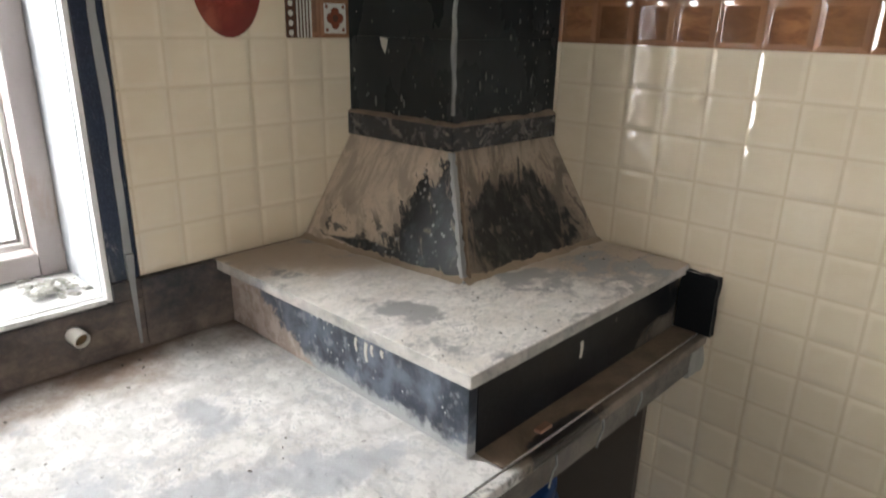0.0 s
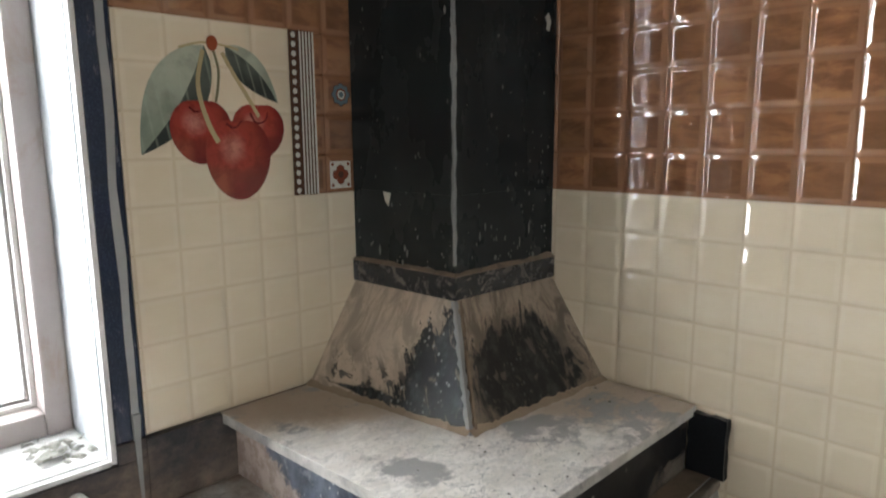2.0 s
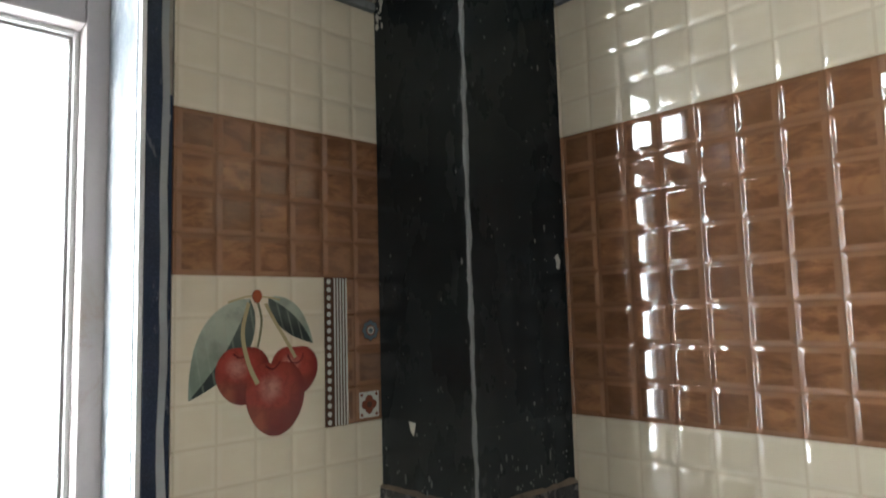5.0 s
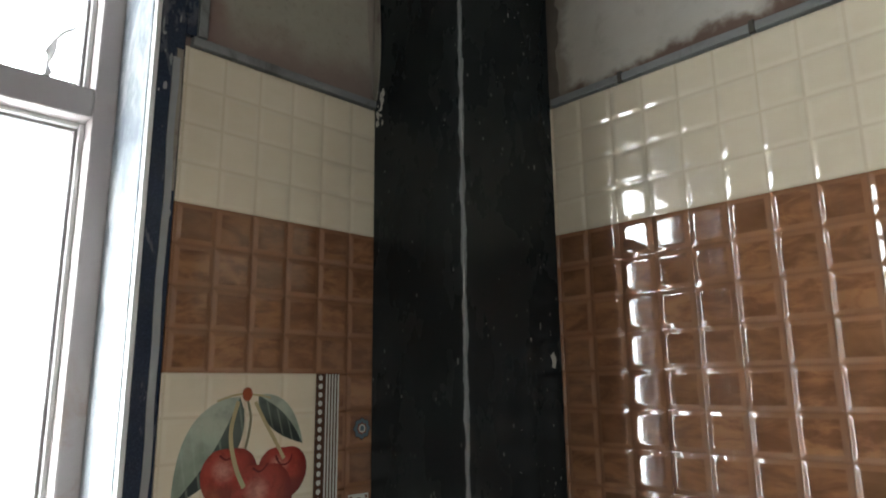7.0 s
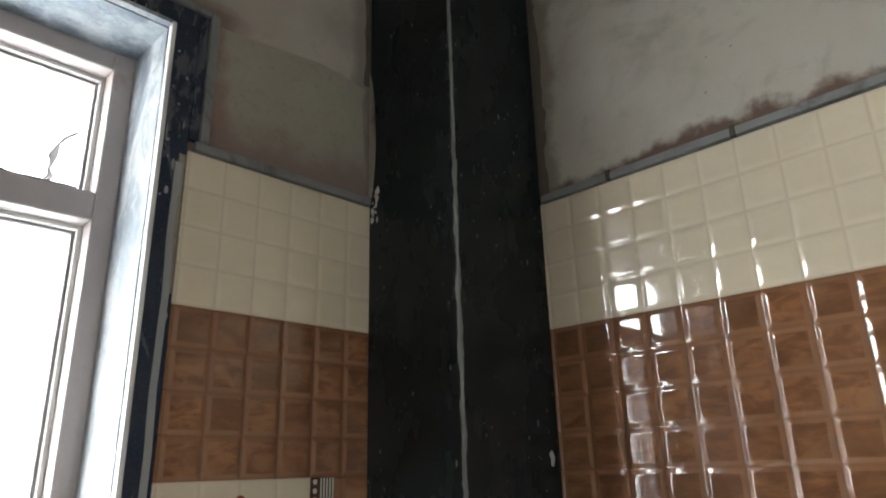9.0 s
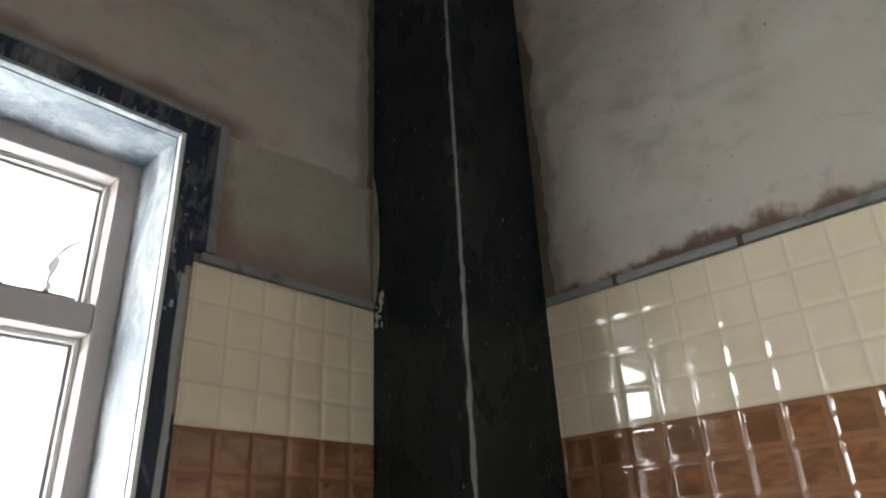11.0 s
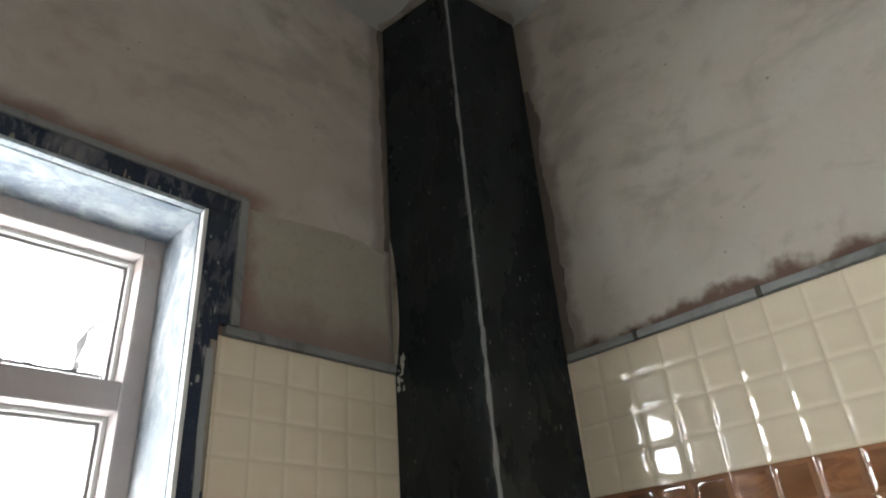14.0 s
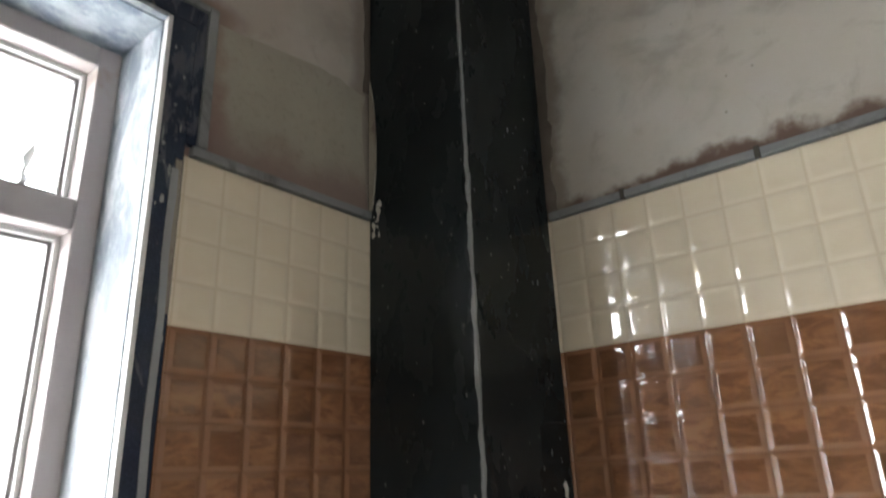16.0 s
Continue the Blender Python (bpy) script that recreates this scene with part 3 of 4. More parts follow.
tagged(part("floor", box(WEST - 0.2, 0.2, SOUTH - 0.2, 0.24, -0.12, 0.0), M_FLOOR), "bare grey cement floor", "floor", kind="structure")
tagged(part("ceiling", box(WEST - 0.2, 0.2, SOUTH - 0.2, 0.24, CEIL, CEIL + 0.12), M_CEIL), "off-white unpainted plaster ceiling", "ceiling", kind="structure")
bm = bmesh.new()
box(WEST, WX0 - 0.02, 0.010, 0.29, 0, CEIL, bm=bm)
box(WX1 + 0.02, 0.010, 0.010, 0.29, 0, CEIL, bm=bm)
box(WX0 - 0.02, WX1 + 0.02, 0.010, 0.29, 0, WZ0 - 0.02, bm=bm)
box(WX0 - 0.02, WX1 + 0.02, 0.010, 0.29, WZ1 + 0.02, CEIL, bm=bm)
wall_north = tagged(part("wall_north", bm, M_PN), "raw plaster wall with tiled splashback and window", "wall", kind="structure")
wall_east = tagged(part("wall_east", box(0.010, 0.22, SOUTH, 0.24, 0, CEIL), M_PE), "raw plaster wall above cream and brown tiles", "wall", kind="structure")
tagged(part("wall_west", box(WEST - 0.2, WEST, SOUTH, 0.24, 0, CEIL), M_ROOM), "bare plaster wall", "wall", kind="structure")
# the doorway is added to hold the fill lamp
bm = bmesh.new()
box(WEST, -2.67, SOUTH - 0.2, SOUTH, 0, CEIL, bm=bm)
box(-1.9, 0.01, SOUTH - 0.2, SOUTH, 0, CEIL, bm=bm)
box(-2.67, -1.9, SOUTH - 0.2, SOUTH, 2.08, CEIL, bm=bm)
tagged(part("wall_south", bm, M_ROOM), "bare plaster wall with an added, unseen doorway", "wall", kind="structure")
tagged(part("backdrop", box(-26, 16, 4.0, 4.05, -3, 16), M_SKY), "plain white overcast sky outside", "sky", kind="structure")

# made-good plaster beside the window and along the flue
patch_pts = [(-0.703, 2.253), (-0.296, 2.253), (-0.305, 2.33), (-0.314, 2.42), (-0.318, 2.50), (-0.306, 2.546), (-0.335, 2.549), (-0.362, 2.552), (-0.386, 2.561), (-0.412, 2.557), (-0.44, 2.561), (-0.47, 2.558), (-0.52, 2.551), (-0.58, 2.545), (-0.64, 2.536), (-0.703, 2.533)]
part("plaster_patch", plate(patch_pts, on_north, -0.009, -0.006), M_PATCH_N, wall_north, "smoother grey-brown plaster patch")


def fillet(pts, put):
    bm = bmesh.new()
    for (u0, u1, v0), (w0, w1, v1) in zip(pts, pts[1:]):
        plate([(u0, v0), (u1, v0), (w1, v1), (w0, v1)], put, -0.009, -0.0055, bm)
    return bm


rows = [(-0.305 - 0.009 * random.random() ** 2, -0.285, 2.56 + 0.0265 * i) for i in range(31)]
part("plaster_fillet", fillet(rows, on_north), M_FILLET, wall_north, "rough cement fillet along the flue")
rows = [(-0.303 - 0.022 * noise.noise((1, 2, i * 0.13)) - 0.010 * noise.noise((1, 5, i * 0.61)), -0.270, 2.255 + 0.02 * i) for i in range(42)]
part("plaster_fillet", fillet(rows, on_east), M_FILLET, wall_east, "rough brown plaster fillet along the flue")


# ---- the window ----
window = thing("window_1", ((WX0 + WX1) / 2, 0.2, WZ0), "mauve-grey painted window with a transom and bright clear panes", "window", kind="structure")
FY0, FY1 = 0.165, 0.262
FX1, FX0, FZ0, FZ1 = WX1, WX0, WZ0, WZ1
bar = 0.042
part("window_frame", box(FX1 - bar, FX1, FY0, FY1, FZ0, FZ1, 0.004), M_FRAME, window)
part("window_frame", box(FX0, FX0 + bar, FY0, FY1, FZ0, FZ1, 0.004), M_FRAME, window)
part("window_frame", box(FX0 + bar, FX1 - bar, FY0 + 0.001, FY1, FZ1 - bar, FZ1, 0.004), M_FRAME, window)
part("window_frame", box(FX0 + bar, FX1 - bar, FY0 + 0.001, FY1, FZ0, FZ0 + bar, 0.004), M_FRAME, window)
TR0, TR1 = 2.108, 2.166
MU0, MU1 = -1.365, -1.31
part("transom", box(FX0 + bar, FX1 - bar, FY0 + 0.001, FY1, TR0, TR1, 0.004), M_FRAME, window)
part("mullion", box(MU0, MU1, FY0 + 0.002, FY1, FZ0 + bar, TR0, 0.004), M_FRAME, window)


def casement(x0, x1, z0, z1, glazed=True):
    """A white sash with a grey glazing bead and its pane."""
    s, y = 0.009, FY0 + 0.046
    bm = bmesh.new()
    for a, b, c, d in ((x0, x0 + s, z0, z1), (x1 - s, x1, z0, z1), (x0 + s, x1 - s, z0, z0 + s), (x0 + s, x1 - s, z1 - s, z1)):
        box(a, b, y, y + 0.035, c, d, 0.0025, bm)
    sash = part("sash", bm, M_SASH, window, "white painted sash")
    bm = bmesh.new()
    q = s + 0.006
    for a, b, c, d in ((x0 + s, x0 + q, z0 + s, z1 - s), (x1 - q, x1 - s, z0 + s, z1 - s), (x0 + q, x1 - q, z0 + s, z0 + q), (x0 + q, x1 - q, z1 - q, z1 - s)):
        box(a, b, y + 0.012, y + 0.030, c, d, 0.001, bm)
    part("glazing_bead", bm, M_GASKET, sash)
    pane = part("pane", box(x0 + q - 0.003, x1 - q + 0.003, y + 0.019, y + 0.023, z0 + q - 0.003, z1 - q + 0.003), M_GLASS if glazed else M_BOARD, sash)
    pane.visible_shadow = not glazed


casement(MU1, FX1 - bar, FZ0 + bar, TR0)
casement(FX0 + bar, FX1 - bar, TR1, FZ1 - bar)
# unseen board added to dim this part of the window in the tiles' reflections
casement(FX0 + bar, MU0, FZ0 + bar, TR0, False)

# dried drips on the upper pane
on_pane = lambda u, v, h: (u, FY0 + 0.0645 - h, v)
drip = bmesh.new()
trail = [(-0.868, 2.312, 0.005), (-0.880, 2.303, 0.007), (-0.893, 2.290, 0.006), (-0.904, 2.272, 0.004), (-0.907, 2.258, 0.009), (-0.911, 2.245, 0.012), (-0.910, 2.232, 0.006), (-0.914, 2.216, 0.004), (-0.909, 2.203, 0.008), (-0.917, 2.188, 0.010)]
for (u0, v0, w0), (u1, v1, w1) in zip(trail, trail[1:]):
    w0, w1 = w0 * 1.5, w1 * 1.5
    plate([(u0 - w0 / 2, v0), (u1 - w1 / 2, v1), (u1 + w1 / 2, v1), (u0 + w0 / 2, v0)], on_pane, 0.0, 0.0015, drip)
part("dried_drip", drip, M_LIME, window, "thin grey dried cement run on the glass")
bm = bmesh.new()
for i in range(60):
    x = -0.86 - 0.0055 * i
    hgt = [0.002 + 0.006 * max(0, noise.noise((k * 0.055, 7, 0)) + 0.1) + 0.004 * random.random() ** 3 for k in (i, i + 1)]
    plate([(x, 2.1865), (x - 0.0055, 2.1865), (x - 0.0055, 2.1895 + hgt[1]), (x, 2.1895 + hgt[0])], on_pane, 0.0, 0.0015, bm)
part("dried_splash", bm, M_GASKET, window, "ragged cement splashes along the bead")

# stone lining of the reveal, sill and black surround
lining = thing("trim_window", (WX1, 0.08, WZ0), "dust-whitened stone lining and black granite surround of the window", "window surround", kind="structure")
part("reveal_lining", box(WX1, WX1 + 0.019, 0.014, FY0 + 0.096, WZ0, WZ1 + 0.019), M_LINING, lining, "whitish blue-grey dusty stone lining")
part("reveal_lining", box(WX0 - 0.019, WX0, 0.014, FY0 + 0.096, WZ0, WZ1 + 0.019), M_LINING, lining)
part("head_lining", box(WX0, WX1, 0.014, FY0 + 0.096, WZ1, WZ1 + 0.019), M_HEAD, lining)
part("sill", box(WX0 - 0.019, WX1 + 0.019, 0.010, FY0 + 0.096, WZ0 - 0.02, WZ0), M_SILL, lining, "white dust-covered sill")
part("edge_strip", box(WX1 + 0.001, WX1 + 0.010, -0.006, 0.0115, WZ0 - 0.008, WZ1 + 0.008, 0.002), M_SASH, lining, "whitened bullnose edge")
part("edge_strip", box(WX0 - 0.010, WX0 - 0.001, -0.006, 0.0115, WZ0 - 0.008, WZ1 + 0.008, 0.002), M_SASH, lining)
part("edge_strip", box(WX0 - 0.001, WX1 + 0.001, -0.006, 0.0115, WZ1 + 0.001, WZ1 + 0.010, 0.002), M_LINING, lining)
part("edge_strip", box(WX0 - 0.001, WX1 + 0.001, -0.006, 0.0075, WZ0 - 0.010, WZ0 - 0.001, 0.002), M_SILL, lining)
part("jamb", box(WX1 + 0.011, -0.7435, -0.004, 0.0095, 0.957, WZ1 + 0.012, 0.0015), M_JAMB, lining, "black granite jamb with cement smears")
part("jamb", box(WX0 - 0.058, WX0 - 0.011, -0.004, 0.0095, 0.957, WZ1 + 0.012, 0.0015), M_JAMB, lining)
part("jamb", box(-0.7430, -0.7230, -0.003, 0.0095, TOP + 0.022, 2.534, 0.001), M_JAMB, lining)
part("head", box(WX0 - 0.058, -0.7435, -0.004, 0.0095, WZ1 + 0.013, 2.534, 0.0015), M_JAMB, lining, "black granite head with pale drips")
# grey cement smear on the jamb
bm = bmesh.new()
zz = [0.845 + 0.052 * i for i in range(27)]
for a, b in zip(zz, zz[1:]):
    def mid(z):
        return -0.7575 + 0.0055 * noise.noise((3.0, 0, z * 7))

    def half(z):
        return (0.0062 if z > 0.98 else 0.0030) + 0.0022 * noise.noise((9.0, 0, z * 9))
    plate([(mid(a) - half(a), a), (mid(a) + half(a), a), (mid(b) + half(b), b), (mid(b) - half(b), b)], on_north, 0.0035, 0.0125 if a < 0.95 else 0.0062, bm)
part("cement_smear", bm, M_CEMENT, lining, "dried grey cement run down the jamb")
bm = bmesh.new()
for i in range(16):
    x = -0.81 - 0.025 * i - 0.02 * random.random()
    d, w = 0.005 + 0.024 * random.random() ** 1.5, 0.0015 + 0.004 * random.random() ** 2
    z = WZ1 + 0.010
    plate([(x - w, z), (x + w, z), (x + w * 0.6, z + d), (x - w * 0.4, z + d * 0.9)], on_north, 0.003, 0.0055, bm)
part("cement_drips", bm, M_FLECK, lining, "pale dried drips on the head")
def blot(cu, cv, ru, rv, n=11):
    """An uneven splash outline."""
    k = random.random() * 9
    return [(cu + ru * math.cos(a) * (0.75 + 0.5 * noise.noise((k, a, 0))), cv + rv * math.sin(a) * (0.75 + 0.6 * noise.noise((k, a, 4)))) for a in (math.tau * i / n for i in range(n))]


for i in range(15):
    u, v = -0.787 + 0.04 * random.random(), 1.88 + 0.55 * random.random()
    part("splash", plate(blot(u, v, 0.0015 + 0.004 * random.random() ** 2, 0.003 + 0.014 * random.random() ** 2), on_north, 0.003, 0.0052), M_JOINT if i % 3 else M_CEMENT, lining)
bm = bmesh.new()
for i in range(12):
    z = 1.945 + 0.0225 * i
    w0, w1 = (0.011 + 0.009 * noise.noise((2, q_ * 0.9, 0)) for q_ in (i, i + 1))
    plate([(-0.7455 - w0, z), (-0.7455, z), (-0.7455, z + 0.0225), (-0.7455 - w1, z + 0.0225)], on_north, 0.003, 0.0058, bm)
part("cement_smear", bm, M_PATCH, lining, "pinkish-brown mortar smear beside the tiles")
# grey edging round the surround above the tiles
part("edging", box(-0.7225, -0.704, -0.010, 0.0095, 2.2515, 2.549, 0.002), M_TRIM, lining, "grey edging strip")
part("edging", box(WX0 - 0.058, -0.7230, -0.010, 0.0095, 2.5345, 2.549, 0.002), M_TRIM, lining)

# ---- black upstands above the worktop ----
CT = 0.832           # top of the worktop
PT = 0.956           # top of the plinth's slab
up = thing("trim_upstand", (-0.7, 0, CT), "dirty black granite upstand along the worktop", "upstand", kind="structure")
part("upstand", box(-0.7445, -0.001, -0.010, 0.0095, CT, 0.9545, 0.002), M_SKIRT, up)
part("upstand", box(WEST, -0.7450, -0.010, 0.0095, CT, WZ0 - 0.0115, 0.002), M_SKIRT, up)
part("upstand", box(-0.7450 - 0.045, -0.7450, -0.0095, 0.0090, WZ0 - 0.0110, 0.9565, 0.001), M_SKIRT, up)
part("upstand", ragged(box(-0.014, 0.0095, -0.661, -0.5930, CT, 0.946, 0.0), 0.004, 60, 5, (1, 2)), M_RETURN, up, "short black granite return with a broken edge")

# ---- worktop ----
wt = thing("worktop", (-1.3, -0.33, CT - 0.02), "dust-covered stone kitchen worktop with a built-up front edge", "worktop")
part("slab", box(WEST, -0.001, -0.637, -0.011, CT - 0.020, CT, 0.0015), M_COUNTER, wt)
part("nosing", box(WEST, -0.001, -0.654, -0.6375, CT - 0.018, CT - 0.001, 0.004), M_NOSE, wt, "dusty polished nosing, partly darkened for shade")
part("apron", box(WEST, -0.001, -0.649, -0.632, CT - 0.062, CT - 0.0215, 0.002), M_APRON, wt, "dusty apron under the nosing, darkened for its shade")
part("ledge_dust", ragged(plate([(-0.57, -0.636), (-0.014, -0.638), (-0.014, -0.5925), (-0.57, -0.5925)], lambda u, v, h: (u, v, CT + h), 0.0002, 0.0022), 0.0), M_LEDGE, wt, "brown dust along the ledge")
for x, l in ((-0.60, 0.055), (-0.47, 0.06), (-0.35, 0.055), (-0.235, 0.052)):
    bm = ribbon([(x, CT - 0.023), (x + 0.003, CT - 0.04), (x - 0.004, CT - 0.048), (x - 0.012, CT - 0.010 - l)], 0.0038, lambda u, v, h: (u, -0.649 - h, v), 0.0, 0.0018, 0.7)
    part("cement_run", bm, M_JOINT, wt, "pale dried run on the apron")
lump = ragged(box(-0.055, -0.002, -0.653, -0.635, CT - 0.075, CT - 0.020, 0.006), 0.008, 40, 2)
part("mortar_lump", lump, M_MORTAR, wt, "grey mortar lump where the worktop meets the wall")
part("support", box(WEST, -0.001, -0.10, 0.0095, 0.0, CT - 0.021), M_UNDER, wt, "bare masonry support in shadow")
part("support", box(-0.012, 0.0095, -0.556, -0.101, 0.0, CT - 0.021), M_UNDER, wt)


def dust_sheet(x0, x1, y0, y1, z, high, cell):
    """A caked layer of building dust: low flakes and ridges, thin at its borders."""
    nx, ny = round((x1 - x0) / cell), round((y1 - y0) / cell)
    bm = bmesh.new()
    grid = []
    for i in range(nx + 1):
        col = []
        for j in range(ny + 1):
            x, y = x0 + (x1 - x0) * i / nx, y0 + (y1 - y0) * j / ny
            n = 0.5 * noise.noise((x * 8, y * 8, z)) + 0.35 * noise.noise((x * 21, y * 25, 3)) + 0.25 * noise.noise((x * 60, y * 52, 7))
            cake = min(1.0, max(0.0, (n + 0.10) / 0.10))
            rim = min(1.0, 0.012 + 60 * min(x - x0, x1 - x, y - y0, y1 - y))
            col.append(bm.verts.new((x, y, z + 0.0003 + high * rim * (0.45 * cake + 0.8 * max(0.0, n) + 0.12 * noise.noise((x * 130, y * 130, 1)) + 0.12))))
        grid.append(col)
    for a, b in zip(grid, grid[1:]):
        for j in range(ny):
            bm.faces.new((a[j], b[j], b[j + 1], a[j + 1]))
    return bm


part("dust_layer", dust_sheet(-1.45, -0.590, -0.636, -0.0115, CT, 0.0042, 0.005), M_COUNTER, wt, "caked pale building dust", smooth=True)

# blue plastic drum under the worktop
drum = thing("plastic_drum", (-0.30, -0.40, 0), "blue plastic storage drum under the worktop", "drum")
prof = [(0.125, 0.0), (0.135, 0.02), (0.14, 0.15), (0.146, 0.16), (0.146, 0.18), (0.14, 0.19), (0.14, 0.36), (0.146, 0.37), (0.146, 0.39), (0.14, 0.40), (0.137, 0.50), (0.12, 0.535)]
part("body", tube([(-0.30, -0.40, z) for _, z in prof], [r for r, _ in prof], 32), M_BLUE, drum, smooth=True)
part("lid", tube([(-0.30, -0.40, z) for z in (0.535, 0.54, 0.56, 0.565)], [0.125, 0.128, 0.128, 0.12], 32), M_BLUE, drum, smooth=True)

# ---- raised plinth in the corner ----
pl = thing("plinth", (-0.3, -0.3, CT), "low black granite plinth with an overhanging dusty slab top", "plinth")
part("side_panel", box(-0.5885, -0.572, -0.5925, -0.0105, CT + 0.0005, PT - 0.0195, 0.0015), M_SIDE, pl, "dust-smeared granite side with bluish reflected light in its colour")
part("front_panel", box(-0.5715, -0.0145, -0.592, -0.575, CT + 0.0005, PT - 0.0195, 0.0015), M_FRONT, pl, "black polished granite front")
hx = bmesh.new()
hexa(hx, [(-0.592, -0.598, PT - 0.019), (-0.002, -0.602, PT - 0.019), (-0.002, -0.0005, PT - 0.019), (-0.612, -0.0005, PT - 0.019)],
     [(-0.592, -0.598, PT), (-0.002, -0.602, PT), (-0.002, -0.0005, PT), (-0.612, -0.0005, PT)], 0.0025)
hx.normal_update()
for f in hx.faces:
    f.material_index = 1 if abs(f.normal.z) < 0.5 else 0
part("top_slab", hx, [M_SLAB, M_EDGE], pl, "slab top under pale dust with scratches")
part("dust_layer", dust_sheet(-0.588, -0.004, -0.596, -0.002, PT, 0.0019, 0.004), M_SLAB, pl, "caked pale building dust", smooth=True)
for y, l, w in ((-0.395, 0.030, 0.007), (-0.408, 0.016, 0.005), (-0.372, 0.020, 0.005), (-0.43, 0.010, 0.006)):
    b2 = ribbon([(y, PT - 0.03), (y + 0.002, PT - 0.03 - l / 2), (y - 0.001, PT - 0.03 - l)], w, lambda u, v, h: (-0.5885 - h, u, v), 0.0, 0.0012, 0.6)
    part("splash_run", b2, M_WHITE, pl, "white splash on the side")
b2 = ribbon([(-0.335, 0.912), (-0.333, 0.90), (-0.335, 0.885)], 0.007, lambda u, v, h: (u, -0.592 - h, v), 0.0, 0.0012, 0.7)
part("splash_run", b2, M_WHITE, pl, "white splash on the front")

# ---- chimney: sloped hood, collar and flue ----
ch = thing("chimney", (-0.15, -0.15, PT), "corner chimney clad in black granite rising from a dusty sloped hood", "chimney")
H0, H1, H2 = PT, 1.150, 1.190
A0, B0, C0 = (-0.422, -0.001), (-0.377, -0.388), (-0.001, -0.411)
A1, B1, C1 = (-0.297, -0.001), (-0.290, -0.273), (-0.001, -0.280)


def face(name, lo0, lo1, hi0, hi1, z0, z1, t, material, label, bev=0.0012):
    """A stone slab between two foot points and two head points, t thick, towards the corner."""
    bm = bmesh.new()
    d = Vector((lo1[0] - lo0[0], lo1[1] - lo0[1], 0)).normalized()
    n = Vector((-d.y, d.x, 0))
    if n.dot(Vector((1, 1, 0))) < 0:
        n = -n
    a, b, c, e_ = (Vector((*p, z)) for p, z in ((lo0, z0), (lo1, z0), (hi1, z1), (hi0, z1)))
    hexa(bm, [a, b, b + n * t, a + n * t], [e_, c, c + n * t, e_ + n * t], bev)
    layer = bm.loops.layers.uv.verify()
    for f in bm.faces:
        for lp in f.loops:
            v = (lp.vert.co.z - z0) / (z1 - z0)
            l, r = a.lerp(e_, v), b.lerp(c, v)
            lp[layer].uv = ((lp.vert.co - l).dot(d) / max((r - l).dot(d), 1e-6), v)
    return part(name, bm, material, ch, label)


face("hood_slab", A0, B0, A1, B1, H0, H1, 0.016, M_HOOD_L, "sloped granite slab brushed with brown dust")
face("hood_slab", B0, C0, B1, C1, H0, H1, 0.016, M_HOOD_R, "sloped slab with brown dust streaks, shade in its tones")


for p, q in ((A0, B0), (B0, C0)):
    bm, rings = bmesh.new(), []
    p, q = Vector(p), Vector(q)
    n = Vector((q.y - p.y, p.x - q.x)).normalized()
    if n.x + n.y > 0:
        n = -n
    for i in range(49):
        o = p.lerp(q, i / 48)
        hgt = 0.005 + 0.006 * max(0, noise.noise((o.x * 30, o.y * 30, 2)) + 0.35) + 0.006 * max(0, noise.noise((o.x * 110, o.y * 110, 2)))
        wide = 0.010 + 0.006 * noise.noise((o.x * 22, o.y * 22, 9))
        a, b, c_ = o - n * 0.004, o - n * (hgt * 0.5 - 0.0014), o + n * wide
        rings.append([bm.verts.new(x) for x in ((*a, PT + 0.0003), (*b, PT + hgt), (*c_, PT + 0.0003))])
    for a, b in zip(rings, rings[1:]):
        for j in range(3):
            bm.faces.new((a[j], a[(j + 1) % 3], b[(j + 1) % 3], b[j]))
    bmesh.ops.recalc_face_normals(bm, faces=bm.faces)
    part("foot_dust", bm, M_DRIFT, ch, "brown dust heaped along the foot of the hood")


def grow(p, d):
    return (p[0] - (d if p[0] < -0.01 else 0), p[1] - (d if p[1] < -0.01 else 0))


G = [grow(p, 0.007) for p in (A1, B1, C1)]
face("collar", G[0], G[1], G[0], G[1], H1 - 0.002, H2, 0.02, M_COLLAR, "granite collar strip with dust on its ledge")
face("collar", G[1], G[2], G[1], G[2], H1 - 0.002, H2, 0.02, M_COLLAR, "granite collar strip with dust on its ledge")
for (p, q), (r, w) in (((G[0], G[1]), (A1, B1)), ((G[1], G[2]), (B1, C1))):
    bm, rings = bmesh.new(), []
    for i in range(25):
        o, m_ = Vector(p).lerp(Vector(q), i / 24), Vector(r).lerp(Vector(w), i / 24)
        hgt = 0.008 + 0.006 * noise.noise((o.x * 40, o.y * 40, 0))
        rings.append([bm.verts.new(x) for x in ((*o, H2 + 0.0004), (*o, H2 + 0.0022), (*m_, H2 + hgt), (*m_, H2 + 0.0004))])
    for a, b in zip(rings, rings[1:]):
        for j in range(4):
            bm.faces.new((a[j], a[(j + 1) % 4], b[(j + 1) % 4], b[j]))
    bmesh.ops.recalc_face_normals(bm, faces=bm.faces)
    part("collar_dust", bm, M_LEDGE, ch, "brown dust heaped on the collar")

